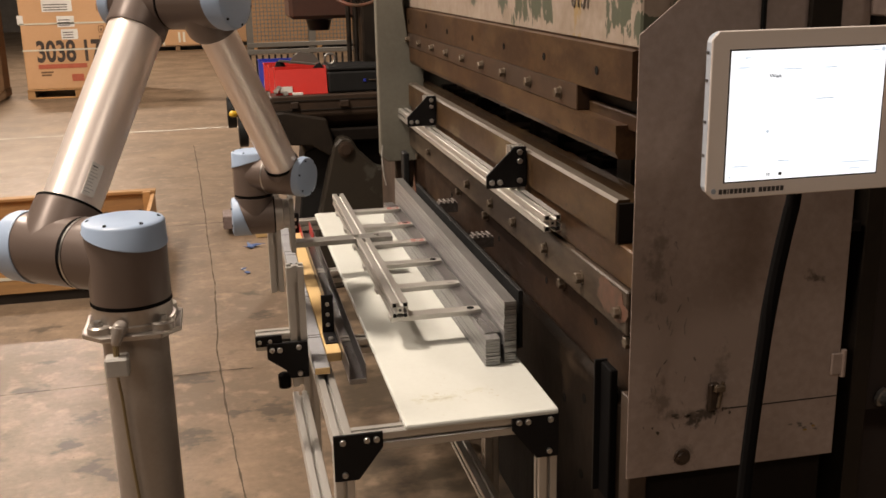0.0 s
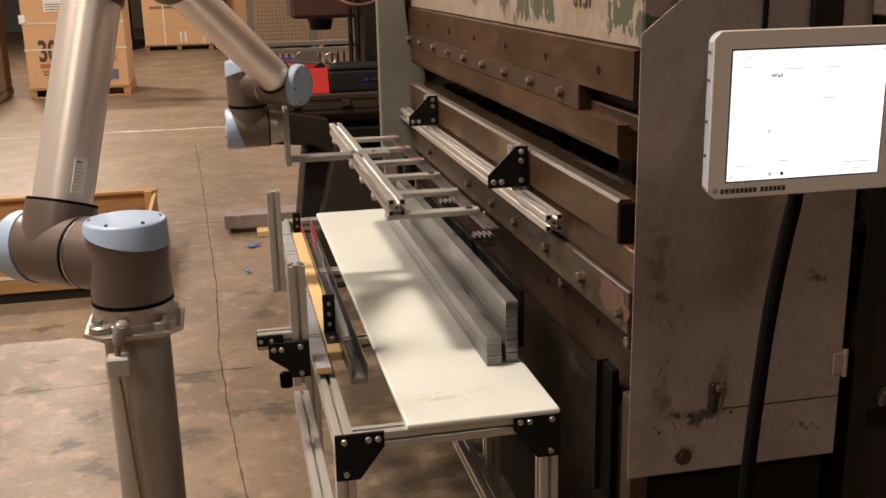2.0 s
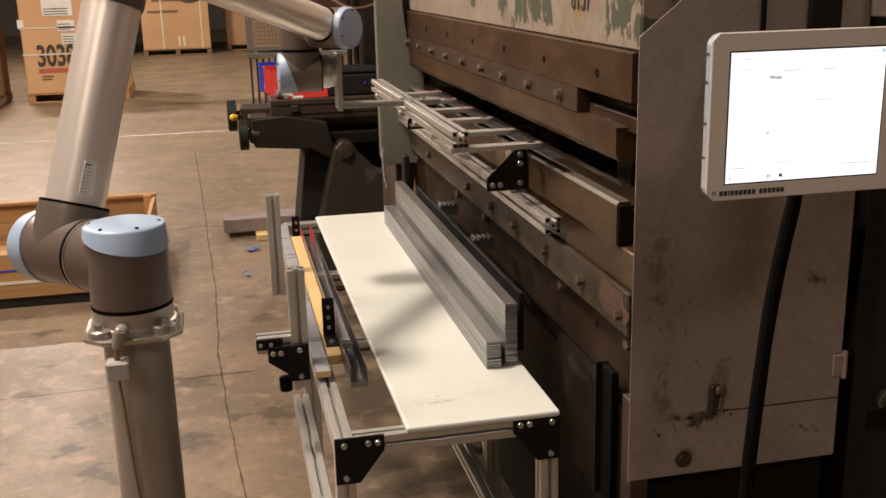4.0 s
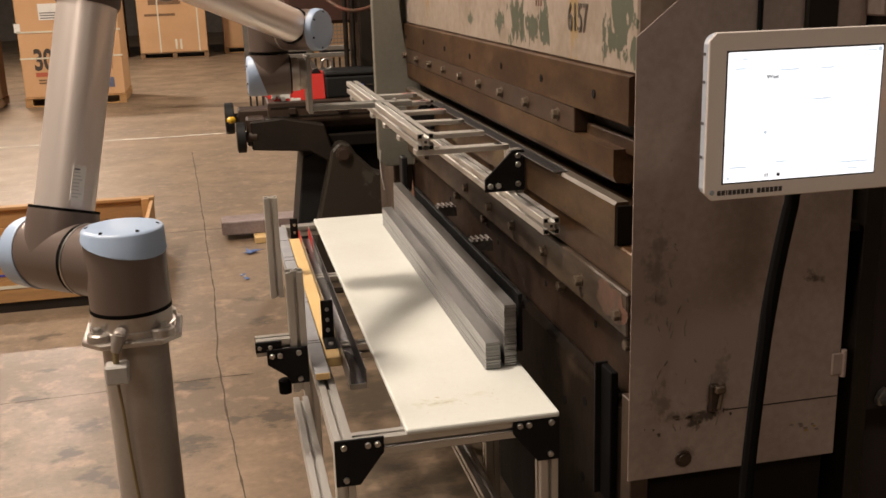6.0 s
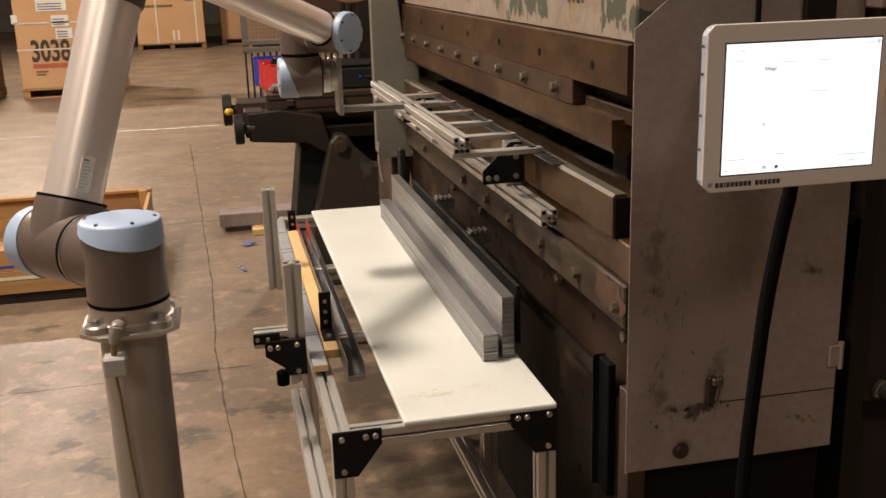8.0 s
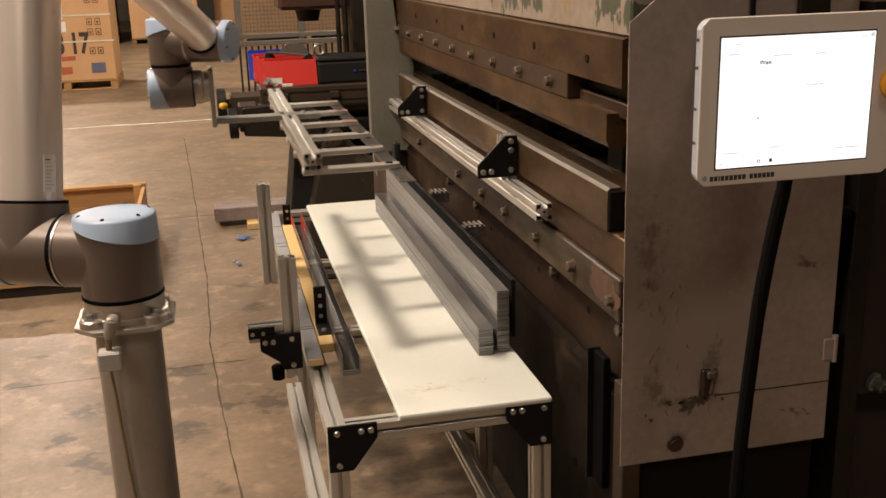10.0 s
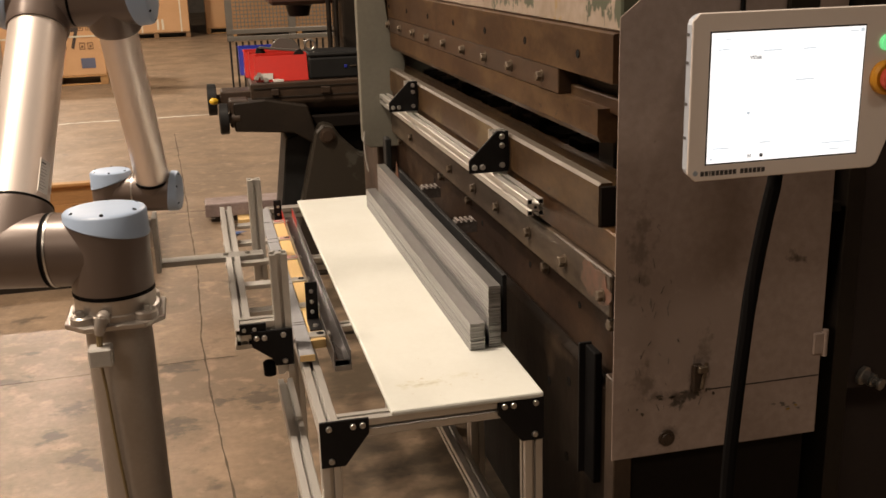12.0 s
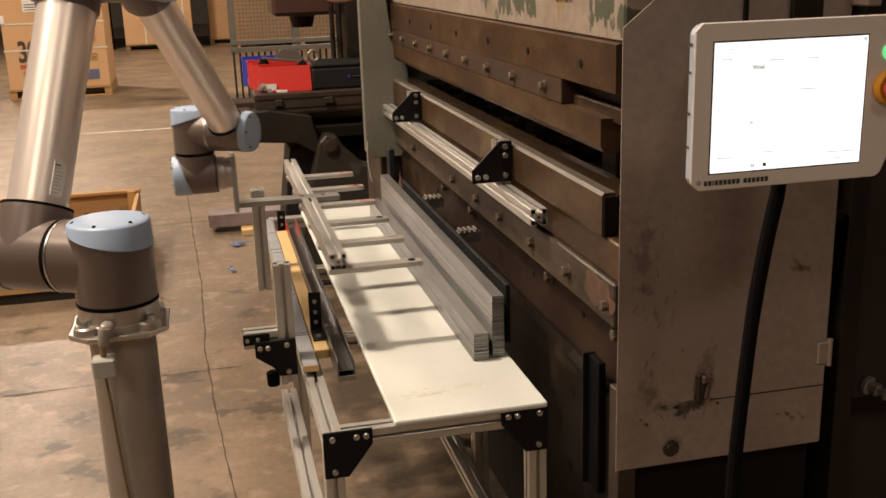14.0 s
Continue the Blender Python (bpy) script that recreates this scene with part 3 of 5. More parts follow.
    bm = lathe([(-0.055, 0.0525), (0.046, 0.0525)], (0, w, 0), (0, 0, 1), bm)
    w1 = part("wrist_one", bm, ROBOTGREY, root)
    cap(w1, (0, w, 0.045), (0, 0, 1), 0.0540, 0.018, (0, 1, 0), 0.032)
    seal(w1, (0, w, -0.061), (0, 0, 1), 0.0515, 0.007)
    # wrist two
    bm = lathe([(-0.02, 0.0515), (0.0565, 0.0525)], (0, 0, 0), (0, 0, 1))
    bm = lathe([(-0.05, 0.0525), (0.05, 0.0525)], (0, 0, 0), (1, 0, 0), bm)
    w2 = part("wrist_two", bm, ROBOTGREY, root)
    cap(w2, (-0.047, 0, 0), (-1, 0, 0), 0.0540, 0.016, (0, 0, -1), 0.036)
    seal(w2, (0.049, 0, 0), (1, 0, 0), 0.0515, 0.005)
    w3 = part("wrist_three", lathe([(0.054, 0.0445), (0.075, 0.0445), (0.077, 0.041), (0.0922, 0.041)], (0, 0, 0), (1, 0, 0)), CASTALU, root, "bare aluminium tool flange")
    return {"root": root, "shoulder": sh, "upper_arm": ua, "forearm": fa, "wrist_one": w1, "wrist_two": w2, "wrist_three": w3}


ROBOT = robot()


def rake():
    """The pick-up rake: angle bracket, cross bar, slotted bar and six flat fingers; origin at the wrist centre."""
    root = thing("pickup_rake", pose(0, 0, 0), "aluminium pick-up rake of one slotted bar with six flat fingers", "gripper")
    part("flange_plate", box((0.0925, -0.045, -0.104), (0.105, 0.045, 0.05), 0.0015), ALU_DARK, root, "upright aluminium flange plate")
    part("cross_bar", box((0.105, 0.005, -0.104), (0.385, 0.055, -0.0895), 0.0012), ALU_DARK, root, "flat aluminium cross bar")
    for x in (0.36, 0.30):
        part("screw", bolt_head((x - 0.02, 0.03, -0.0895), (0, 0, 1), 0.007), BOLTSTEEL, root)
    near = 2.205 - WRIST_Y
    bar = add_bar("slotted_bar", 1.216, pose(REACH[0], near, -REACH[1]), root)
    low = -REACH[1] - 0.0192
    for i in range(6):
        y = near + 0.028 + i * 0.216
        f = part("finger", prism([(-0.021, y - 0.019), (0.182, y - 0.016), (0.197, y - 0.012), (0.197, y + 0.012), (0.182, y + 0.016), (-0.021, y + 0.019)], "z", low - 0.0125, low, None, 0.0012), ALU, root, "flat machined aluminium finger")
        f.location.x = REACH[0]
        part("magnet", lathe([(0, 0.009), (0.0012, 0.009)], (0.174, y, low), (0, 0, 1), None, 16), BOLTSTEEL if i % 2 else CAVITY, f)
        if i in (3, 4, 5):
            part("red_tape", box((0.152, y - 0.0155, low + 0.0003), (0.190, y + 0.012, low + 0.001)), RED_TAPE, f, "scrap of worn red tape")
    return root


RAKE_OB = rake()


# ---- robot post ----
def post():
    x, y = BASE.x, BASE.y
    root = thing("robot_post", pose(x, y, 0), "grey square steel pedestal with a bolted top plate on the floor", "pedestal")
    top = BASE.z
    part("column", lathe([(0.0, 0.0685), (top - 0.0125, 0.0685)], (0, 0, 0), (0, 0, 1), None, 48), POSTGREY, root, "painted grey round steel column")
    part("top_plate", prism([(-0.100, -0.06), (-0.06, -0.100), (0.06, -0.100), (0.100, -0.06), (0.100, 0.06), (0.06, 0.100), (-0.06, 0.100), (-0.100, 0.06)], "z", top - 0.012, top - 0.0005, None, 0.002), CASTALU, root, "bright steel top plate")
    part("foot_plate", box((-0.2, -0.2, 0), (0.2, 0.2, 0.016), 0.002), POSTGREY, root)
    return root


post()


# ---- work table ----
TOP = 0.838


def corner_plate(parent, m, flip=1):
    """A black five-hole joining plate in the x-z plane, with bright bolts."""
    w = 0.097
    out = [(0, 0), (w, 0), (w, -0.032), (0.047, -w), (0, -w)]
    ob = part("corner_plate", prism([(x * flip, z) for x, z in out], "y", -0.006, 0, None, 0.0008), BLACKPLATE, parent, "black anodised corner plate")
    ob.matrix_local = m
    for x, z in ((0.018, -0.014), (0.065, -0.014), (0.084, -0.014), (0.020, -0.083)):
        part("plate_bolt", bolt_head((x * flip, -0.006, z), (0, -1, 0), 0.0062), BOLTSTEEL, ob, "bright button-head bolt")
    return ob


def table():
    root = thing("work_table", pose(0, 0, 0), "slotted aluminium frame table with black corner plates", "table")
    z = TOP - 0.0127 - 0.0191
    n = 0.0191
    # long bars, cross bars, legs
    add_bar("long_bar", 1.83, pose(0.181, 1.805, z), root)
    add_bar("long_bar", 1.83, pose(0.598, 1.805, z), root)
    for y in (1.825, 2.35, 2.95, 3.615):
        b = add_bar("cross_bar", 0.379, pose(0.200, y, z, 0, 0, -90), root)
    for x, y in ((0.181, 1.825), (0.598, 1.825), (0.181, 2.60), (0.6365, 2.42), (0.598, 3.55)):
        add_bar("leg", z - n, pose(x, y, 0, 90), root)
    add_bar("low_bar", 1.75, pose(0.598, 1.845, 0.375), root)
    corner_plate(root, pose(0.1615, 1.805, TOP - 0.0080))
    corner_plate(root, pose(0.6175, 1.805, TOP - 0.0080), -1)
    return root


table()
single("cutting_board", box((0.303, 1.797, TOP - 0.0125), (0.617, 3.64, TOP), 0.0045, None, 2), HDPE, pose(0, 0, 0), "stained white plastic board lying on the frame table", "board")


def stack(x0, x1, y0, y1, count, thick, seed, label):
    r = random.Random(seed)
    z = TOP + 0.0003
    for i in range(count):
        dx, dy = r.uniform(-0.0007, 0.0007), r.uniform(-0.0022, 0.0022)
        single("steel_strip", box((x0, y0, 0), (x1, y1, thick - 0.0002), 0.0003), STRIP, pose(dx, dy, z), label, "steel strip", "stacked steel strips")
        z += thick
    return z


stack(0.531, 0.5645, 2.05, 3.46, 20, 0.0032, 1, "flat sheared steel strip in a low stack on the board")
stack(0.577, 0.605, 2.06, 3.48, 45, 0.0032, 2, "flat sheared steel strip in a tall stack on the board")


# ---- press brake ----
FACE = 0.725


def blotch(cx, cy, rx, ry, rnd, n=14, rough=0.45):
    """An irregular flat outline round a centre."""
    s, out = rnd.random() * 50, []
    for i in range(n):
        a = 2 * math.pi * i / n
        p = Vector((math.cos(a) * 1.3, math.sin(a) * 1.3, s))
        k = 1 - rough * (0.5 + noise.noise(p) + 0.7 * noise.noise(p * 3) + (0.35 * rnd.random() if n > 12 else 0.5 * rnd.random()))
        k = max(0.12, min(1.15, k))
        out.append((cx + rx * math.cos(a) * k, cy + ry * math.sin(a) * k))
    return out


def press():
    root = thing("press_brake", pose(0, 0, 0), "old oily brown press brake with grey side panels", "press brake")
    bed = part("bed", box((FACE + 0.018, 1.70, 0.26), (1.05, 4.3, 1.10), 0.004), BEDBROWN, root, "oily brown steel bed")
    part("apron", prism([(FACE - 0.002, 0.25), (FACE - 0.002, 0.855), (FACE + 0.012, 0.872), (FACE + 0.017, 0.872), (FACE + 0.017, 0.25)], "y", 1.70, 4.3), APRONSTEEL, root, "oily steel apron with the table's shade in its colour")
    part("clamp_plate", box((FACE - 0.010, 1.70, 1.017), (FACE + 0.02, 4.25, 1.104), 0.003), BEDGREY, root, "grey steel clamp plate")
    part("bolster", box((FACE, 1.70, 1.105), (0.90, 4.2, 1.18), 0.003), BROWN, root)
    part("die", prism([(0.717, 1.18), (0.717, 1.259), (0.722, 1.265), (0.7452, 1.265), (0.7452, 1.222), (0.7748, 1.222), (0.7748, 1.265), (0.80, 1.265), (0.80, 1.18)], "y", 1.770, 4.1), DIESTEEL, root, "worn tool-steel bending die")
    # thin plate added to paint the die's end face dark, as in shade
    part("die_end", box((0.7185, 1.764, 1.1815), (0.7985, 1.7695, 1.2600), 0.002), SHADEBLACK, root, "black end plate of the die, shade put into its colour")
    part("bed_foot", box((0.90, 1.75, 0.0), (1.05, 4.25, 0.2595), 0.004), DARKMACHINE, root)
    part("die_shoulder", box((0.7225, 1.771, 1.2640), (0.7450, 4.1, 1.2655), 0.0004), WORNEDGE, root, "polished die shoulder")
    part("die_edge", prism([(0.7164, 1.2592), (0.7222, 1.2660), (0.7232, 1.2652), (0.7172, 1.2582)], "y", 1.771, 4.1), POLISHED, root, "bright rubbed die edge")
    # added black sheet, paints the shade in the gap behind the stacks
    part("back_stop", box((0.628, 2.12, 0.846), (0.638, 3.35, 0.985), 0.001), BLACKCASE, root, "black sheet for the dark gap behind the strips")
    for y in (2.60, 3.03):
        block = part("stop_block", box((0.640, y, 0.955), (0.700, y + 0.04, 0.985), 0.001), GAUGEIRON, root, "small ribbed grey block")
        for k in range(4):
            part("rib", box((0.644 + k * 0.014, y - 0.002, 0.9855), (0.651 + k * 0.014, y + 0.040, 0.992), 0.0006), GAUGEIRON, block)
    for y, z in ((4.083, 1.06), (3.532, 1.06), (2.95, 1.06), (2.678, 1.06), (2.451, 1.06), (2.191, 1.06)):
        part("clamp_bolt", hex_bolt((FACE - 0.010, y, z), (-1, 0, 0), 0.0115, 0.011), MACHINEBOLT, root, "worn hexagon bolt")
    part("clamp_bolt", hex_bolt((FACE - 0.010, 1.948, 1.06), (-1, 0, 0), 0.0120, 0.014), MACHINEBOLT, root, "large worn hexagon bolt")
    part("clamp_bolt", hex_bolt((FACE - 0.010, 1.735, 1.053), (-1, 0, 0), 0.011, 0.012), MACHINEBOLT, root, "large worn hexagon bolt")
    for y in (3.861, 3.179, 2.832, 2.139, 1.74):
        part("clamp_bolt", hex_bolt((FACE + 0.018, y, 0.988), (-1, 0, 0), 0.0125, 0.014), MACHINEBOLT, root, "worn hexagon bolt")
    for y, z in ((2.267, 0.956), (1.93, 0.965), (3.3, 0.95), (2.7, 0.95)):
        part("drilled_hole", lathe([(0, 0.008), (0.001, 0.008)], (FACE + 0.0175, y, z), (-1, 0, 0), None, 12), CAVITY, root)
    for y, z in ((2.069, 0.734), (1.939, 0.787), (1.95, 0.60)):
        part("drilled_hole", lathe([(0, 0.011), (0.001, 0.011)], (FACE - 0.0022, y, z), (-1, 0, 0), None, 12), CAVITY, root)
    part("paint_patch", prism(blotch(1.775, 1.06, 0.105, 0.042, random.Random(3), 24, 0.3), "x", FACE - 0.0112, FACE - 0.0095), FADEDRED, root, "patch of worn red paint")
    part("paint_patch", prism(blotch(3.9, 0.80, 0.06, 0.12, random.Random(5)), "x", FACE - 0.0032, FACE - 0.0015), REDPAINT, root, "patch of worn red paint")
    # black guide on the apron
    guide = part("guide_rail", box((FACE - 0.018, 1.752, 0.640), (FACE - 0.0025, 1.806, 0.927), 0.002), RUBBER, root, "black steel guide rail")
    part("guide_lip", box((FACE - 0.030, 1.8065, 0.640), (FACE - 0.0025, 1.8125, 0.930), 0.001), BLACKPLATE, guide)
    # long slotted stop rail with its two brackets
    rail = add_bar("stop_rail", 2.06, pose(0.6925, 2.075, 1.149), root, "slotted aluminium stop rail")
    for y in (2.35, 3.40):
        post_bar = add_bar("stop_post", 0.105, pose(0.694, y + 0.0195, 1.169, 90), root, "short upright slotted bar")
        w = 0.10
        plate = part("stop_plate", prism([(0.614, 1.175), (0.714, 1.175), (0.714, 1.275), (0.684, 1.275), (0.614, 1.207)], "y", y - 0.006, y, None, 0.0008), BLACKPLATE, root, "black cut-corner stop plate")
        for x, z in ((0.627, 1.19), (0.647, 1.19), (0.697, 1.192), (0.697, 1.262), (0.697, 1.240)):
            part("plate_bolt", bolt_head((x, y - 0.006, z), (0, -1, 0), 0.007), BOLTSTEEL, plate, "bright button-head bolt")
    # back gauge behind the die: two uneven rows of oily blocks, stops and studs
    r = random.Random(8)
    # shelf coloured near-black for the shade behind the die
    part("gauge_shelf", box((0.84, 1.72, 1.18), (1.21, 4.2, 1.20), 0.002), SHADEBLACK, root)
    for near_x, far_y, low, high, gap in ((0.830, 3.9, 0.040, 0.085, 0.07), (0.925, 4.0, 0.07, 0.125, 0.05)):
        y = 1.76
        while y < far_y:
            w, h, d = r.uniform(0.035, 0.13), r.uniform(low, high), r.uniform(0.0, 0.03)
            block = part("gauge_block", box((near_x + d, y, 1.2005), (near_x + 0.055 + d, y + w, 1.20 + h), 0.003), r.choice((DARKMACHINE, GAUGEIRON, GAUGEIRON, BEDBROWN)), root)
            if r.random() < 0.45:
                part("block_stud", rod((near_x + d + 0.028, y + w / 2, 1.20 + h), (near_x + d + 0.028, y + w / 2, 1.215 + h), 0.008, None, 10), MACHINEBOLT, block)
            if r.random() < 0.4:
                part("block_ledge", box((near_x + d - 0.018, y + 0.004, 1.20 + h * 0.55), (near_x + d - 0.0003, y + w - 0.004, 1.20 + h * 0.75), 0.001), GAUGEIRON, block)
            y += w + r.uniform(0.008, gap)
    for y in (1.88, 2.05, 2.30, 2.52, 2.80, 3.0):
        part("gauge_finger", box((0.806, y, 1.2420), (0.90, y + r.uniform(0.05, 0.10), 1.2500), 0.001), GAUGEIRON, root, "flat steel gauge finger")
    part("gauge_rod", rod((0.815, 1.78, 1.232), (0.815, 4.0, 1.232), 0.009, None, 12), GAUGEIRON, root, "oily round gauge rod")
    # plate added to keep light from behind off the back gauge
    part("rear_cover", box((1.22, 1.72, 0.2), (1.26, 4.2, 2.10), 0.002), DARKMACHINE, root)
    # near side frame and its painted panel
    panel = part("side_panel", prism([(0.703, 0.745), (1.14, 0.745), (1.14, 2.4), (0.82, 2.4), (0.80, 1.657), (0.703, 1.580)], "y", 1.65, 1.6522, None, 0.0003), PANELGREY, root, "dusty scratched grey side panel")
    part("panel_foot", prism([(0.7085, 0.906), (0.746, 0.906), (0.746, 0.655), (0.742, 0.628), (0.732, 0.615), (0.716, 0.612), (0.7085, 0.618)], "y", 1.6526, 1.70, None, 0.002), MACHINEBROWN, root, "thick worn edge of the side frame")
    # foot and added sheet, blackened to paint the shade below the side panel
    part("frame_foot", box((0.715, 1.685, 0.0), (0.745, 1.699, 0.61), 0.002), SHADEBLACK, root)
    part("end_cover", box((0.746, 1.684, 0.0), (1.138, 1.699, 0.80), 0.002), SHADEBLACK, root)
    part("side_frame", box((0.80, 1.90, 0.0), (1.14, 1.98, 2.4), 0.003), DARKMACHINE, root)
    part("panel_seam", box((0.90, 1.6492, 0.868), (1.139, 1.651, 0.8698)), CAVITY, panel)
    latch = part("latch", box((0.862, 1.638, 0.872), (0.882, 1.65, 0.928), 0.003), MACHINEBROWN, panel, "oily steel toggle latch")
    part("latch_hook", rod((0.878, 1.634, 0.88), (0.886, 1.634, 0.932), 0.004), MACHINEBOLT, panel)
    part("latch_lever", box((0.868, 1.628, 0.912), (0.890, 1.638, 0.928), 0.003), MACHINEBOLT, panel)
    part("hinge", box((1.120, 1.644, 0.915), (1.144, 1.65, 0.96), 0.002), PANELGREY, panel)
    part("hinge_pin", rod((1.146, 1.648, 0.91), (1.146, 1.648, 0.965), 0.006), PANELGREY, panel)
    part("hinge", box((1.135, 1.60, 1.60), (1.165, 1.65, 1.72), 0.003), PANELGREY, panel, "grey painted hinge block")
    part("panel_strip", box((1.015, 1.636, 1.45), (1.075, 1.649, 2.3), 0.002), DARKMACHINE, panel, "black rubber strip")
    part("panel_strip", box((0.925, 1.64, 1.45), (0.932, 1.649, 2.3), 0.001), CAVITY, panel)
    part("panel_bolt", lathe([(0, 0.017), (0.004, 0.016), (0.004, 0.011), (0.007, 0.010)], (0.816, 1.65, 0.778), (0, -1, 0), None, 20), MACHINEBROWN, panel, "oily round bolt head")
    r = random.Random(12)
    smears = [(0.764, 0.835, 0.006, 0.005), (0.752, 0.846, 0.003, 0.003)]
    smears += [(r.gauss(0.858, 0.022), r.gauss(0.862, 0.009), r.uniform(0.003, 0.011), r.uniform(0.003, 0.008)) for k in range(9)]
    smears += [(r.uniform(0.765, 0.85), r.gauss(0.861, 0.004), r.uniform(0.003, 0.010), r.uniform(0.0015, 0.004)) for k in range(5)]
    smears += [(r.gauss(0.872, 0.012), r.uniform(0.87, 0.93), r.uniform(0.0015, 0.004), r.uniform(0.003, 0.009)) for k in range(6)]
    for cx, cz, rx, rz in smears:
        part("oil_stain", prism(blotch(cx, cz, rx, rz, r, 11, 0.5), "y", 1.6485, 1.6500), OILSTAIN, panel, "black oily smear")
    for k in range(34):
        a = r.random()
        cx, cz = (r.uniform(0.72, 0.90), r.uniform(0.83, 0.98)) if a < 0.55 else (r.uniform(0.73, 0.82), r.uniform(1.02, 1.24))
        l, ang = r.uniform(0.003, 0.020), r.gauss(0.0, 0.35)
        w = r.uniform(0.0003, 0.0010)
        dx, dz = l * math.sin(ang) / 2, l * math.cos(ang) / 2
        part("scratch", prism([(cx - dx - w, cz - dz), (cx - dx + w, cz - dz), (cx + dx + w * 0.5, cz + dz), (cx + dx - w * 0.5, cz + dz)], "y", 1.6490, 1.6500), r.choice((OILSTAIN, SCUFF, SCUFF)), panel)
    for k in range(9):
        part("paint_fleck", prism(blotch(r.uniform(1.04, 1.12), r.uniform(0.80, 0.822), 0.006, 0.003, r, 7), "y", 1.6490, 1.6500), FLECK if k < 2 else SCUFF, panel)
    # far side frame: a plate with a throat, on a narrower leg
    part("far_frame", prism([(0.600, 0.985), (0.625, 0.96), (0.78, 0.96), (0.78, 1.00), (0.78, 1.30), (0.75, 1.36), (0.72, 1.44), (0.705, 1.56), (0.69, 2.4), (0.60, 2.4)], "y", 3.92, 3.97, None, 0.003), COLUMNGREY, root, "greenish grey far side frame")
    part("far_leg", box((0.665, 3.98, 0.0), (1.2, 4.35, 1.02), 0.006), MACHINEBROWN, root)
    part("far_wall", box((0.66, 3.99, 1.0), (1.22, 4.35, 2.4), 0.004), COLUMNGREY, root)
    part("far_guide", box((0.650, 3.70, 0.84), (0.672, 3.76, 1.03), 0.004), BLACKCASE, root, "black steel guide rail")
    part("far_cable", pipe(curve([(0.603, 3.90, 1.03), (0.600, 3.90, 0.98), (0.604, 3.90, 0.92), (0.612, 3.90, 0.87)]), 0.003), FITTING, root)
    return root


FADEDRED = material("faded_red_paint", (0.155, 0.062, 0.040), 0.5, 0.1, (0.07, 0.045, 0.03), 1.0, 16, 60, 0.1)
SCUFF = material("faint_panel_scuff", (0.15, 0.125, 0.105), 0.6, 0, bump=0)
FLECK = material("dull_yellow_fleck", (0.30, 0.18, 0.02), 0.6, 0, bump=0)
MACHINEBOLT = material("worn_bolt_steel", (0.15, 0.118, 0.085), 0.42, 0.4, (0.07, 0.046, 0.028), 0.7, 40, 160, 0.08)
GAUGEIRON = material("oily_grey_iron", (0.20, 0.172, 0.158), 0.6, 0.0, (0.06, 0.048, 0.042), 0.8, 12, 80, 0.1)
PRESS = press()


def ram():
    root = thing("press_ram", pose(0, 0, 0), "brown steel press ram under chipped cream paint", "press ram")
    beam = part("ram_beam", box((0.735, 1.72, 1.5485), (0.90, 3.97, 2.3), 0.004), CREAM, root, "chipped cream painted ram beam")
    holder = part("tool_holder", prism([(0.72, 1.4585), (0.72, 1.546), (0.728, 1.5480), (0.88, 1.548), (0.88, 1.4585)], "y", 1.72, 3.97), BROWN, root, "oily brown tool holder")
    # near-black block set back here, paints the shade inside the recess
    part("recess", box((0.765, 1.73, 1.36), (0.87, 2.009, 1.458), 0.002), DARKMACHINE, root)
    part("punch_stub", box((0.745, 1.735, 1.395), (0.764, 2.0, 1.425), 0.002), BROWN, root)
    part("clamp_strip", box((0.7215, 2.012, 1.4045), (0.80, 3.95, 1.4580), 0.002), REDBROWN, root, "reddish brown clamp strip")
    part("punch", prism([(0.7205, 1.4040), (0.7205, 1.352), (0.727, 1.340), (0.756, 1.337), (0.79, 1.385), (0.79, 1.4040)], "y", 1.79, 3.9), BROWN, root, "long brown bending punch")
    for i in range(9):
        part("holder_bolt", hex_bolt((0.7215, 2.118 + i * 0.2245, 1.430), (-1, 0, 0), 0.0112, 0.012), MACHINEBOLT, root, "worn hexagon bolt")
    for i in range(7):
        part("drilled_hole", lathe([(0, 0.0085), (0.0012, 0.0085)], (0.7195, 1.894 + i * 0.333, 1.498), (-1, 0, 0), None, 14), CAVITY, holder)
    for k in range(3):
        part("stencil_bar", box((0.7336, 2.27 + k * 0.018, 1.655), (0.7352, 2.276 + k * 0.018, 1.74)), REDPAINT, beam)
    words(beam, "6157", 0.082, (0.7328, 2.088, 1.612), (90, 0, -90), STENCIL, 0.72)
    return root


def words(parent, body, size, place, turn, mat, squeeze=1.0, name="lettering", bold=0.0):
    """Flat lettering as a mesh under its thing."""
    data = bpy.data.curves.new(name, "FONT")
    data.body, data.size, data.extrude, data.offset = body, size, 0.0004, bold
    temp = bpy.data.objects.new(name, data)
    mesh = bpy.data.meshes.new_from_object(temp)
    bpy.data.objects.remove(temp)
    mesh.transform(pose(*place, *turn) @ Matrix.Diagonal((squeeze, 1, 1, 1)))
    mesh.materials.clear()
    mesh.materials.append(mat)
    ob = new(name, mesh)
    ob.parent = parent
    return ob


REDBROWN = material("reddish_brown_steel", (0.082, 0.042, 0.021), 0.42, 0.35, (0.05, 0.032, 0.022), 0.8, 5, 45, 0.15, 0.15, stretch=(1, 0.4, 1))
RAM = ram()


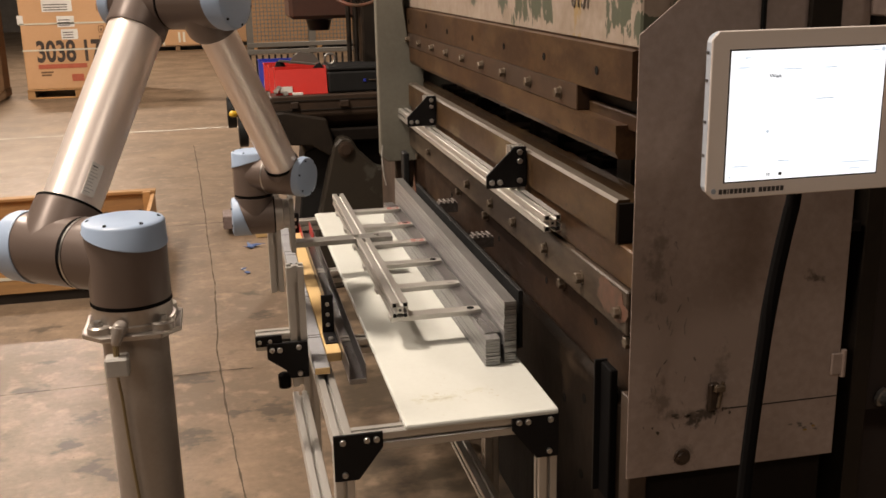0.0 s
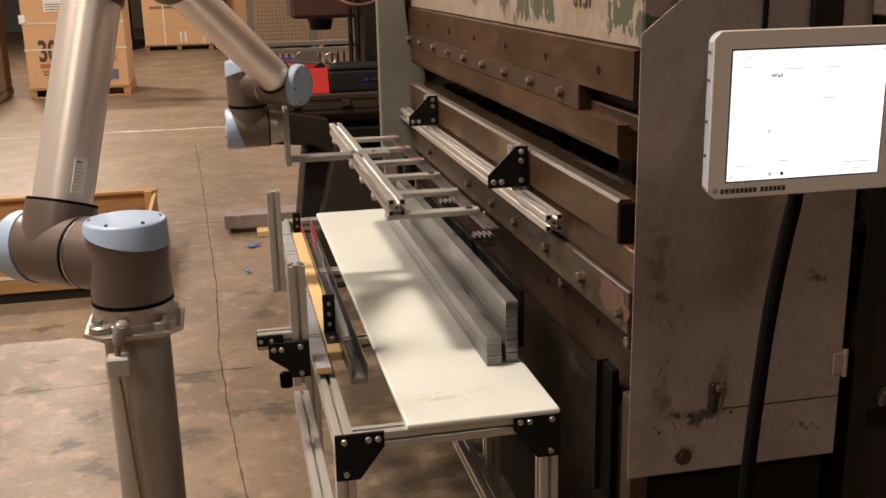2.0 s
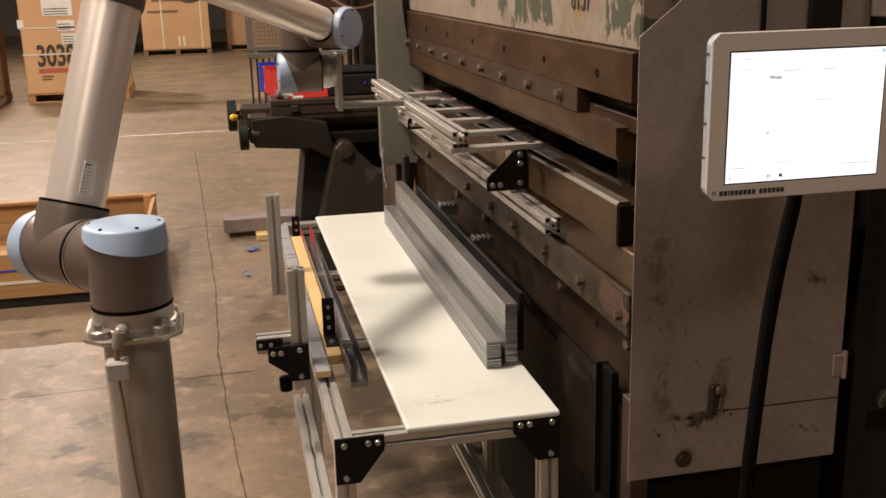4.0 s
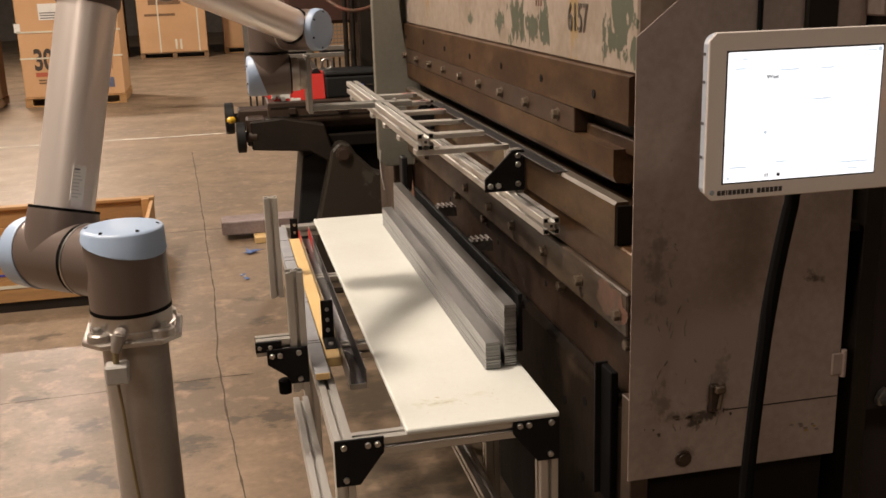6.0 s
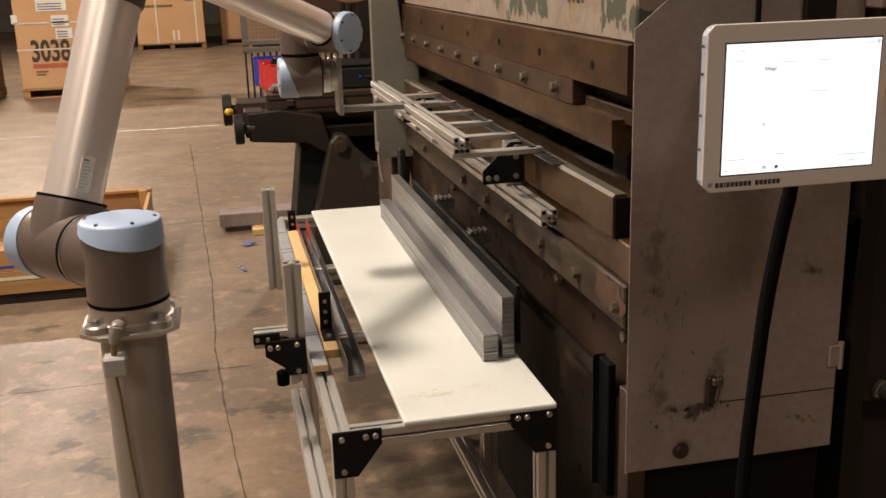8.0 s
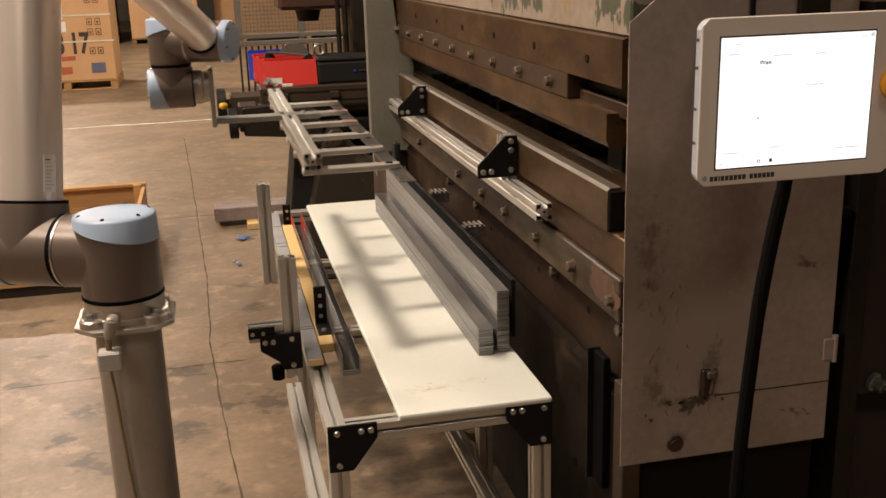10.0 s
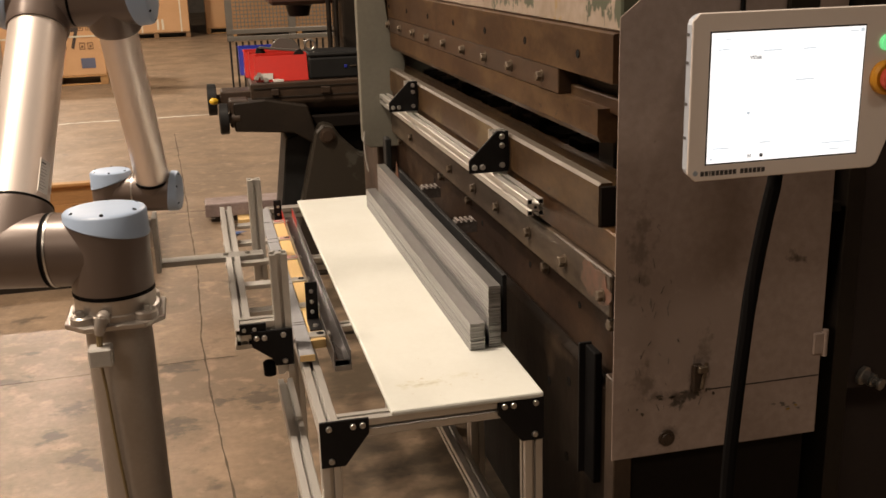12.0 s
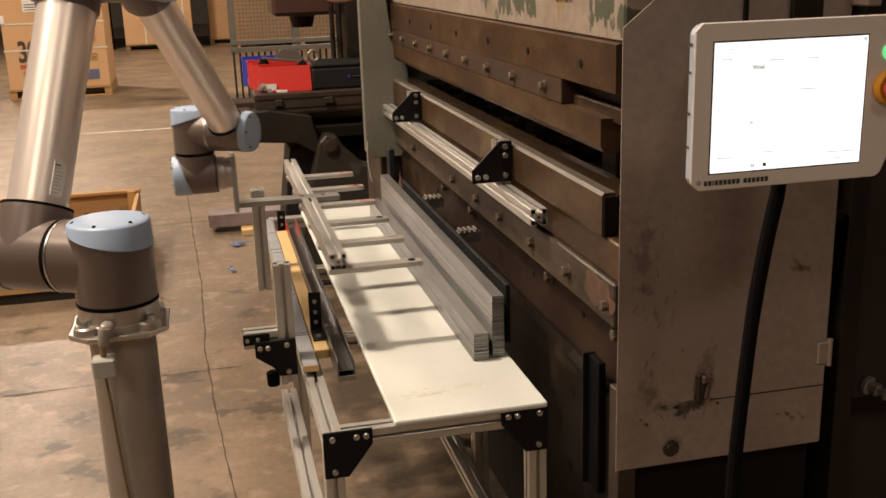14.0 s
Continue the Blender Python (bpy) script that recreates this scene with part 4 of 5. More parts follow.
# dark guard beside the side panel
def guard():
    root = thing("machine_guard", pose(0, 0, 0), "near-black sheet-metal machine guard with an air fitting", "machine guard")
    part("guard_plate", box((1.16, 1.78, 0.76), (2.6, 1.80, 2.4), 0.002), GUARDBLACK, root)
    # added black sheet, stands for the shade in the recess below the panel
    part("kick_plate", box((0.75, 1.88, 0.0), (2.6, 1.895, 0.9), 0.002), GUARDBLACK, root)
    f = part("air_fitting", lathe([(0, 0.022), (0.008, 0.022), (0.008, 0.015), (0.03, 0.015), (0.032, 0.011), (0.05, 0.010)], (1.335, 1.78, 0.79), (0.35, -0.9, -0.15), None, 8), BOLTSTEEL, root, "bright air coupling")
    part("ring", lathe([(0, 0.013), (0.006, 0.013)], (1.35, 1.738, 0.784), (0.35, -0.9, -0.15), None, 14), BOLTSTEEL, root)
    return root


GUARDBLACK = material("black_guard_paint", (0.026, 0.019, 0.017), 0.7, 0.0, (0.036, 0.027, 0.024), 0.6, 4, 60, 0.06, spec=0.2)
guard()


# ---- hand-held control pendant hung in front of the panel ----
def pendant():
    root = thing("teach_pendant", pose(0, 0, 0), "beige robot control pendant with a lit white screen", "control pendant")
    y0 = 1.353
    out = [(0.700, 1.358), (0.996, 1.358), (1.006, 1.364), (1.040, 1.45), (1.040, 1.592), (1.030, 1.603), (0.698, 1.603), (0.687, 1.592), (0.687, 1.370)]
    front = part("front_bezel", prism(out, "y", y0, y0 + 0.004, None, 0.0015), BEZEL, root, "beige plastic bezel")
    back = part("rear_shell", prism([(0.865 + (x - 0.865) * 0.985, 1.48 + (z - 1.48) * 0.985) for x, z in out], "y", y0 + 0.0042, y0 + 0.026, None, 0.004), BEZELSIDE, root, "light grey rear shell")
    for z in (1.42, 1.47, 1.53, 1.57):
        part("shell_notch", box((0.6885, y0 + 0.014, z), (0.6925, y0 + 0.022, z + 0.004)), LOGOINK, back)
    part("screen_frame", box((0.7145, y0 - 0.0004, 1.3815), (0.9685, y0 + 0.002, 1.5765), 0.0004), LOGOINK, front)
    scr = part("screen", box((0.717, y0 - 0.0012, 1.384), (0.966, y0 - 0.0006, 1.574)), SCREEN, root, "glowing white touch screen")
    x = 0.7085
    for k in range(15):
        w = 0.0022 if k == 2 else 0.0054
        part("name_bar", box((x, y0 - 0.0006, 1.3655), (x + w, y0 + 0.0004, 1.3728)), LOGOINK, front)
        x += w + (0.0065 if k == 8 else 0.0016)
    part("maker_mark", lathe([(0, 0.004), (0.0006, 0.004)], (0.700, y0, 1.3705), (0, -1, 0), None, 12), BEZELSIDE, front)
    words(scr, "Wait", 0.0085, (0.778, y0 - 0.0018, 1.534), (90, 0, 0), SCREENINK, 1.15)
    r = random.Random(6)
    for x, z, w in ((0.738, 1.563, 0.01), (0.728, 1.549, 0.018), (0.80, 1.545, 0.03), (0.865, 1.545, 0.022), (0.855, 1.50, 0.03), (0.725, 1.405, 0.028), (0.905, 1.402, 0.05), (0.92, 1.392, 0.018), (0.80, 1.41, 0.02), (0.94, 1.567, 0.015)):
        part("text_bar", box((x, y0 - 0.0017, z), (x + w, y0 - 0.0013, z + 0.0018)), SCREENFAINT, scr)
    part("pause_sign", box((0.7835, y0 - 0.0018, 1.389), (0.7848, y0 - 0.0013, 1.394)), SCREENINK, scr)
    part("pause_sign", box((0.7868, y0 - 0.0018, 1.389), (0.7881, y0 - 0.0013, 1.394)), SCREENINK, scr)
    part("stop_sign", box((0.8030, y0 - 0.0018, 1.389), (0.8080, y0 - 0.0013, 1.394)), SCREENINK, scr)
    part("cursor_mark", lathe([(0, 0.0026), (0.0005, 0.0026)], (0.7805, y0 - 0.0013, 1.456), (0, -1, 0), None, 10), SCREENFAINT, scr)
    part("round_mark", lathe([(0, 0.0022), (0.0005, 0.0022)], (0.7235, y0 - 0.0013, 1.3905), (0, -1, 0), None, 10), SCREENFAINT, scr)
    part("help_mark", lathe([(0, 0.0035), (0.0005, 0.0035)], (0.9605, y0 - 0.0013, 1.569), (0, -1, 0), None, 10), SCREENFAINT, scr)
    collar = part("stop_collar", lathe([(0, 0.026), (0.008, 0.026), (0.012, 0.022)], (1.006, y0, 1.496), (0, -1, 0), None, 32), ESTOPYELLOW, root, "orange-yellow emergency stop collar")
    part("stop_button", lathe([(0.010, 0.012), (0.016, 0.012), (0.016, 0.019), (0.026, 0.0195), (0.031, 0.016), (0.0325, 0)], (1.006, y0, 1.496), (0, -1, 0), None, 32), ESTOPRED, root, "red emergency stop button")
    part("power_button", lathe([(0, 0.012), (0.003, 0.012), (0.003, 0.0095), (0.004, 0.009)], (1.004, y0, 1.548), (0, -1, 0), None, 24), GREENLIGHT, root, "green lit power button")
    part("cable_boot", rod((0.857, 1.39, 1.362), (0.853, 1.39, 1.325), 0.0115, None, 16), RUBBER, root)
    part("cable", pipe(curve([(0.853, 1.39, 1.33), (0.843, 1.395, 1.258), (0.832, 1.40, 1.16), (0.822, 1.40, 1.05), (0.811, 1.40, 0.886), (0.807, 1.40, 0.75), (0.80, 1.40, 0.45), (0.78, 1.42, 0.05), (0.80, 1.60, 0.012), (1.1, 1.66, 0.012)]), 0.0120), RUBBER, root, "thick black cable")
    part("hook_bracket", box((0.83, y0 + 0.027, 1.50), (0.90, 1.649, 1.53), 0.002), CAGEGREY, root)
    return root


pendant()


# ---- fixture on the table's free side ----
def fixture():
    root = thing("part_fixture", pose(0, 0, 0), "side fixture of slotted posts, black plates and wooden strips", "fixture")
    post_near = add_bar("near_post", 0.28, pose(0.1305, 2.18, 0.79, 90), root)
    add_bar("far_post", 0.30, pose(0.1225, 2.92, 0.782, 90), root)
    p = part("post_plate", prism([(0.058, 0.900), (0.148, 0.900), (0.148, 0.815), (0.108, 0.815), (0.098, 0.835), (0.058, 0.865)], "y", 2.152, 2.158, None, 0.0008), BLACKPLATE, root, "black cut-corner plate")
    for x, z in ((0.069, 0.885), (0.086, 0.885), (0.128, 0.888), (0.128, 0.826)):
        part("plate_bolt", bolt_head((x, 2.152, z), (0, -1, 0), 0.0062), BOLTSTEEL, p, "bright button-head bolt")
    add_bar("side_bar", 0.075, pose(0.036, 2.185, 0.900, 0, 0, -90), root)
    q = part("end_plate", box((0.034, 2.158, 0.893), (0.092, 2.164, 0.917), 0.0006), BLACKPLATE, root, "black two-hole end plate")
    for x in (0.043, 0.066):
        part("plate_bolt", bolt_head((x, 2.158, 0.905), (0, -1, 0), 0.0045), BOLTSTEEL, q)
    part("foot_knob", lathe([(0, 0.014), (0.03, 0.015), (0.034, 0.009)], (0.094, 2.18, 0.785), (0, 0, 1), None, 16), RUBBER, root, "black rubber foot knob")
    low = add_bar("low_side_bar", 0.80, pose(0.1425, 1.66, 0.632), root)
    part("flat_bar", box((0.157, 2.105, 0.8362), (0.191, 3.50, 0.8520), 0.002), GREYBAR, root, "grey painted flat bar with pencil marks")
    r = random.Random(2)
    for y in (2.30, 2.315, 2.62, 2.66, 3.05, 3.09, 3.30):
        m = part("pencil_mark", box((0.158, y, 0.8519), (0.190, y + 0.003, 0.8526)), INK, root)
    part("wood_strip", box((0.1925, 2.205, 0.8242), (0.2275, 3.34, 0.8460), 0.0015), WOOD, root, "pale pine strip")
    part("bar_end", box((0.1575, 2.1035, 0.8366), (0.1905, 2.1052, 0.8516), 0.0006), WOOD, root, "bare wooden end of the grey bar")
    foot = part("plate_foot", box((0.1975, 2.262, 0.8463), (0.2275, 2.338, 0.8493), 0.0005), BLACKPLATE, root, "black bracket foot on the pine strip")
    part("plate_bolt", bolt_head((0.213, 2.285, 0.8493), (0, 0, 1), 0.0065), BOLTSTEEL, foot)
    for y, x0, x1, z0, z1 in ((2.339, 0.1985, 0.2275, 0.8463, 0.942), (3.40, 0.203, 0.229, 0.800, 0.900)):
        s = part("upright_plate", box((x0, y, z0), (x1, y + 0.006, z1), 0.0006), BLACKPLATE, root, "black upright hole plate")
        for k in range(3):
            part("plate_bolt", bolt_head((x0 + 0.014, y, z1 - 0.022 - k * 0.026), (0, -1, 0), 0.0048), BOLTSTEEL, s)
    return root


GREYBAR = material("grey_primed_bar", (0.33, 0.34, 0.36), 0.5, 0.2, (0.24, 0.24, 0.25), 0.6, 7, 60, 0.06)
fixture()


def carried_strip(name, y0, y1, m, label):
    """A flat sheared strip, bright along its cut edges."""
    root = thing(name, m, label, "steel strip", "bent steel strips")
    t, w = 0.0022, 0.034
    part("flat_face", box((0.0009, y0 + 0.001, -t), (w - 0.0009, y1 - 0.001, 0), 0.0003), ANGLESTEEL, root)
    for x0 in (0, w - 0.0009):
        part("cut_edge", box((x0, y0, -t + 0.0002), (x0 + 0.0008, y1, 0.0003), 0.0001), STRIP, root, "bright cut edge")
    part("cut_edge", box((0.001, y0, -t + 0.0002), (w - 0.001, y0 + 0.0009, 0.0003), 0.0001), STRIP, root, "bright cut edge")
    return root


ANGLESTEEL = material("dark_bent_steel", (0.20, 0.19, 0.19), 0.3, 0.85, (0.12, 0.11, 0.11), 0.5, 10, 120, 0.05, stretch=(1, 0.1, 1))
def nested_channel():
    """An open folded strip waiting in the fixture, bright along its cut edges."""
    root = thing("folded_steel_channel", pose(0.2285, 0, 0.8200), "dark folded steel channel with a red end in the fixture", "folded strip", "bent steel strips")
    y0, y1, w, h, t = 2.07, 3.42, 0.038, 0.045, 0.0022
    part("channel_floor", box((0, y0, 0), (w, y1, t), 0.0004), ANGLESTEEL, root)
    part("left_wall", box((0, y0, t + 0.0001), (t, y1, h), 0.0004), ANGLESTEEL, root)
    part("right_wall", box((w - t, y0, t + 0.0001), (w, y1, h), 0.0004), ANGLESTEEL, root)
    part("cut_edge", box((w - t, y0, h + 0.0001), (w, y1, h + 0.0010)), STRIP, root, "bright cut edge")
    part("cut_edge", box((0, y0, h + 0.0001), (t, y1, h + 0.0010)), STRIP, root, "bright cut edge")
    part("end_plate", box((0.0005, y0 - 0.0022, 0), (w - 0.0005, y0 - 0.0002, 0.012), 0.0003), STRIP, root)
    part("red_end", box((-0.0008, y1 - 0.16, 0.004), (-0.0001, y1 - 0.002, h)), BINRED, root, "red painted end")
    part("red_end", box((w - t - 0.0010, y1 - 0.17, t + 0.001), (w - t - 0.0002, y1 - 0.002, h - 0.001)), BINRED, root, "red painted end")
    for k in range(22):
        part("print_mark", box((w - t - 0.0010, y1 - 0.19 - k * 0.012, 0.014 + 0.004 * (k % 2)), (w - t - 0.0002, y1 - 0.184 - k * 0.012, 0.036 - 0.005 * (k % 3))), FITTING, root)
    return root


nested_channel()
WORK = carried_strip("carried_steel_strip", 2.085, 3.40, pose(0.7005, 0, 1.2680), "dark steel strip carried by the robot to the press")


# ---- behind the table: old milling machine with bins on it ----
def mill():
    root = thing("milling_machine", pose(0, 0, 0), "old greasy milling machine with a brown cast table", "milling machine")
    y = 5.45
    part("table_slab", prism([(y, 1.052), (y, 0.945), (y + 0.03, 0.905), (y + 0.09, 0.865), (y + 0.42, 0.865), (y + 0.45, 0.93), (y + 0.45, 1.052)], "x", 0.255, 1.05, None, 0.006), MACHINEBROWN, root, "greasy brown cast table")
    for z in (1.02, 0.97):
        part("table_groove", box((0.27, y - 0.004, z), (1.04, y + 0.002, z + 0.008), 0.001), DARKMACHINE, root)
    part("table_lug", box((0.36, y - 0.02, 0.985), (0.40, y, 1.02), 0.004), MACHINEBROWN, root)
    part("table_lug", box((0.62, y - 0.02, 0.985), (0.67, y, 1.02), 0.004), MACHINEBROWN, root)
    # saddle blackened: shade under the table slab put into its colour
    part("saddle", box((0.34, y + 0.02, 0.79), (1.05, y + 0.44, 0.864), 0.01), SHADEBLACK, root)
    # slide arm with two handwheels
    part("slide_arm", prism([(0.155, 0.965), (0.32, 0.975), (0.54, 0.93), (0.60, 0.70), (0.46, 0.79), (0.155, 0.815)], "y", y - 0.06, y + 0.10, None, 0.008), DARKMACHINE, root)
    part("arm_block", box((0.135, y - 0.045, 0.835), (0.235, y + 0.105, 0.978), 0.008), MACHINEBROWN, root, "greasy brown gear block")
    part("arm_cover", box((0.10, y + 0.12, 0.90), (0.34, y + 0.30, 1.005), 0.008), MACHINEBROWN, root)
    for k in range(3):
        part("cover_screw", bolt_head((0.155 + k * 0.03, y - 0.045, 0.955), (0, -1, 0), 0.006), MACHINEBOLT, root)
    for x, z, yy, r in ((0.095, 0.885, y - 0.04, 0.080), (0.045, 0.962, y + 0.16, 0.084)):
        part("handwheel", lathe([(-0.016, r * 0.8), (-0.012, r), (0.030, r), (0.034, r * 0.8)], (x, yy, z), (1, 0, 0), None, 28), BLACKCASE, root, "black handwheel")
        part("handwheel_shaft", rod((x + 0.02, yy, z), (x + 0.09, yy, z), 0.026, None, 16), MACHINEBROWN, root)
    part("knob", lathe([(0, 0.010), (0.01, 0.017), (0.03, 0.018), (0.042, 0.010), (0.045, 0)], (0.080, y + 0.05, 0.968), (-1, -0.4, 0), None, 16), YELLOW, root, "yellow ball knob")
    # knee casting with a pivot boss, on a heavy column
    part("knee_casting", prism([(0.37, 0.0), (0.545, 0.70), (0.565, 0.79), (0.61, 0.835), (0.665, 0.82), (0.70, 0.76), (0.80, 0.66), (1.05, 0.62), (1.05, 0.0)], "y", y - 0.10, y + 0.02, None, 0.012), KNEE, root, "dark olive knee casting")
    part("pivot_boss", lathe([(0, 0.042), (0.012, 0.042), (0.014, 0.03), (0.022, 0.028)], (0.628, y - 0.10, 0.772), (0, -1, 0), None, 24), MACHINEBROWN, root)
    # leg and added backing, black to paint the shade beneath the table
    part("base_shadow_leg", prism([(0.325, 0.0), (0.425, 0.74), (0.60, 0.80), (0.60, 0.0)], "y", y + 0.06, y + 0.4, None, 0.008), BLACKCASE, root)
    part("machine_body", box((0.58, y + 0.10, 0.0), (1.25, y + 0.295, 0.785), 0.01), SHADEBLACK, root, "black machine body, shade put into its colour")
    part("column", box((0.80, y + 0.30, 0.0), (1.25, y + 0.75, 2.4), 0.01), DARKMACHINE, root)
    part("head", box((0.42, y + 0.55, 1.42), (0.80, y + 0.95, 1.95), 0.02), REDDARK, root, "dark maroon machine head")
    part("head_nose", lathe([(0, 0.06), (0.06, 0.075), (0.07, 0.10)], (0.60, y + 0.7, 1.35), (0, 0, 1), None, 24), DARKMACHINE, root)
    for x in (0.73, 0.77):
        part("conduit", rod((x, y + 0.35, 0.9), (x, y + 0.35, 2.2), 0.014, None, 12), DARKMACHINE, root)
    part("red_hose", pipe(curve([(0.55, y + 0.2, 1.62), (0.68, y + 0.1, 1.52), (0.80, y + 0.1, 1.51), (0.92, y + 0.15, 1.56)]), 0.010), REDPAINT, root, "dull red hose")
    return root


KNEE = material("dark_olive_machine_paint", (0.034, 0.027, 0.019), 0.45, 0.1, (0.024, 0.020, 0.015), 0.6, 5, 60, 0.1, spots=(0.055, 0.051, 0.041), spot_scale=3.2, spot_at=0.66)
REDDARK = material("dark_maroon_paint", (0.075, 0.032, 0.022), 0.5, 0.1, (0.045, 0.022, 0.016), 0.6, 6, 60, 0.1)
mill()


def bin_box(name, x, y, w, d, h, mat, label):
    """An open stacking bin with a sloped front lip."""
    root = thing(name, pose(x, y, 1.0525), label, "storage bin", "plastic bins on the machine table")
    t = 0.005
    part("bottom", box((0, 0, 0), (w, d, t), 0.001), mat, root)
    part("front_wall", prism([(0, 0.0), (0.045, h * 0.93), (0.045 + t, h * 0.93), (t, 0.0)], "x", 0, w), mat, root)
    part("back_wall", box((0, d - t, 0), (w, d, h), 0.001), mat, root)
    for x0 in (0, w - t):
        part("side_wall", prism([(0.002, 0), (d, 0), (d, h), (0.075, h), (0.047, h * 0.93)], "x", x0, x0 + t), mat, root)
    for x0 in (-0.004, w - 0.001):
        part("side_rim", box((x0, 0.075, h - 0.008), (x0 + 0.005, d + 0.004, h), 0.002), mat, root)
    part("back_rim", box((0.002, d - 0.001, h - 0.008), (w - 0.002, d + 0.004, h), 0.002), mat, root)
    part("card_label", box((w * 0.08, -0.0005, 0.012), (w * 0.32, 0.0045, 0.045)), PAPER, root)
    return root


bin_box("storage_bin", 0.290, 5.50, 0.275, 0.115, 0.140, BINRED, "red plastic storage bin at the front of a row")
bin_box("storage_bin", 0.268, 5.625, 0.275, 0.115, 0.142, BINRED, "red plastic storage bin in the middle of a row")
bin_box("storage_bin", 0.248, 5.75, 0.275, 0.115, 0.144, BINRED, "red plastic storage bin behind another red bin")
bin_box("storage_bin", 0.225, 5.875, 0.275, 0.115, 0.155, BINBLUE, "blue plastic storage bin behind the red bins")


def clutter():
    r = random.Random(15)
    root = thing("scrap_parts", pose(0, 0, 0), "loose black and grey machine parts lying in the bins", "machine parts")
    part("grey_plate", moved(box((-0.10, -0.015, 0), (0.12, 0.015, 0.012), 0.002), pose(0.42, 5.62, 1.205, 0, 8, 6)), CAGEGREY, root)
    part("black_clamp", moved(prism([(-0.03, 0), (0.03, 0), (0.01, 0.035), (-0.02, 0.03)], "y", 0, 0.03), pose(0.33, 5.62, 1.19)), BLACKCASE, root)
    part("black_clamp", moved(prism([(-0.03, 0), (0.03, 0), (0.012, 0.03), (-0.01, 0.02)], "y", 0, 0.03), pose(0.53, 5.60, 1.18)), BLACKCASE, root)
    part("grey_guard", moved(prism([(-0.08, 0), (0.09, 0), (0.06, 0.05), (-0.02, 0.065), (-0.06, 0.04)], "y", 0, 0.02), pose(0.47, 5.80, 1.19)), CAGEGREY, root)
    for x, z in ((0.29, 1.075), (0.305, 1.09), (0.34, 1.06)):
        part("bright_part", lathe([(0, 0.014), (0.02, 0.012)], (x, 5.493, z), (0, -1, 0.3), None, 10), BOLTSTEEL, root)
    card = part("paper_card", box((0.375, 5.462, 1.0535), (0.43, 5.49, 1.066), 0.001), PAPER, root)
    return root


clutter()
case = thing("tool_case", pose(0.57, 5.50, 1.0525), "black plastic tool case on the machine table", "tool case")
part("case_body", box((0, 0, 0), (0.34, 0.30, 0.115), 0.012, None, 2), BLACKCASE, case)
part("case_lid", box((-0.002, -0.002, 0.116), (0.342, 0.302, 0.138), 0.010, None, 2), BLACKCASE, case)
part("case_latch", box((0.19, -0.006, 0.055), (0.205, 0.0, 0.07), 0.002), BINBLUE, case, "small blue latch label")
part("case_latch", box((0.22, -0.006, 0.060), (0.26, 0.0, 0.066), 0.002), BEDGREY, case)
ring = thing("steel_ring", pose(0.60, 5.66, 1.223), "bright steel ring on the black case", "steel ring")
bm = bmesh.new()
for i in range(24):
    a, b = 2 * math.pi * i / 24, 2 * math.pi * (i + 1) / 24
    rod((0.028 * math.cos(a), 0, 0.028 * math.sin(a)), (0.028 * math.cos(b), 0, 0.028 * math.sin(b)), 0.006, bm, 8)
part("ring_body", bm, BOLTSTEEL, ring)


# ---- timber crate behind the robot ----
def crate():
    root = thing("timber_crate", pose(0, 0, 0), "open shallow timber crate on bearers on the floor", "crate")
    x0, x1, y0, y1 = -2.6, -0.47, 5.55, 6.85
    for z0, z1 in ((0.0575, 0.1835), (0.1837, 0.300)):
        part("front_board", box((x0, y0, z0), (x1, y0 + 0.024, z1), 0.003), CRATEWOOD, root)
        part("rear_board", box((x0, y1 - 0.024, z0), (x1, y1, z1), 0.003), CRATEWOOD, root)
        part("end_board", box((x1 - 0.024, y0 + 0.026, z0), (x1, y1 - 0.026, z1), 0.003), CRATEWOOD, root)
    part("top_rail", box((x0, y1 - 0.05, 0.301), (x1 + 0.006, y1 + 0.02, 0.322), 0.003), CRATEWOOD, root)
    for y in (y0 + 0.026, y1 - 0.08):
        part("corner_post", box((x1 - 0.075, y, 0.06), (x1 - 0.026, y + 0.05, 0.318), 0.003), CRATEWOOD, root)
    for k in range(6):
        part("floor_board", box((x0, y0 + 0.03 + k * 0.206, 0.058), (x1 - 0.03, y0 + 0.225 + k * 0.206, 0.073), 0.002), CRATEWOOD, root)
    # black strip added to paint the shade in the gap under the front
    part("front_bearer", box((x0 + 0.02, y0 + 0.012, 0.0), (x1 - 0.06, y0 + 0.048, 0.057), 0.003), DARKMACHINE, root, "black strip for the shade under the crate")
    for x in (-2.4, -1.75, -1.1):
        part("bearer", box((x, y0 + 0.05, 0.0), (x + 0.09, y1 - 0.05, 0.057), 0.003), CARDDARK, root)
    part("pale_strap", box((x0, y0 - 0.003, 0.135), (x1 - 0.26, y0 - 0.0005, 0.152)), STRAPWHITE, root, "pale strap across the crate")
    part("blue_strap", box((x0, y0 - 0.003, 0.205), (x1 - 0.60, y0 - 0.0005, 0.216)), BINBLUE, root, "blue strap across the crate")
    return root


crate()


# ---- far pallets and cartons ----
def pallet(parent, x0, x1, y0, y1, mat):
    for k, x in enumerate((x0, (x0 + x1) / 2 - 0.05, x1 - 0.1)):
        part("runner", box((x, y0 + 0.01, 0.02), (x + 0.1, y1 - 0.01, 0.112), 0.004), mat, parent)
    for k in range(6):
        yy = y0 + (y1 - y0 - 0.1) * k / 5
        part("deck_board", box((x0, yy, 0.113), (x1, yy + 0.1, 0.133), 0.003), mat, parent)
    part("base_board", box((x0, y0, 0.0), (x1, y0 + 0.1, 0.019), 0.003), mat, parent)


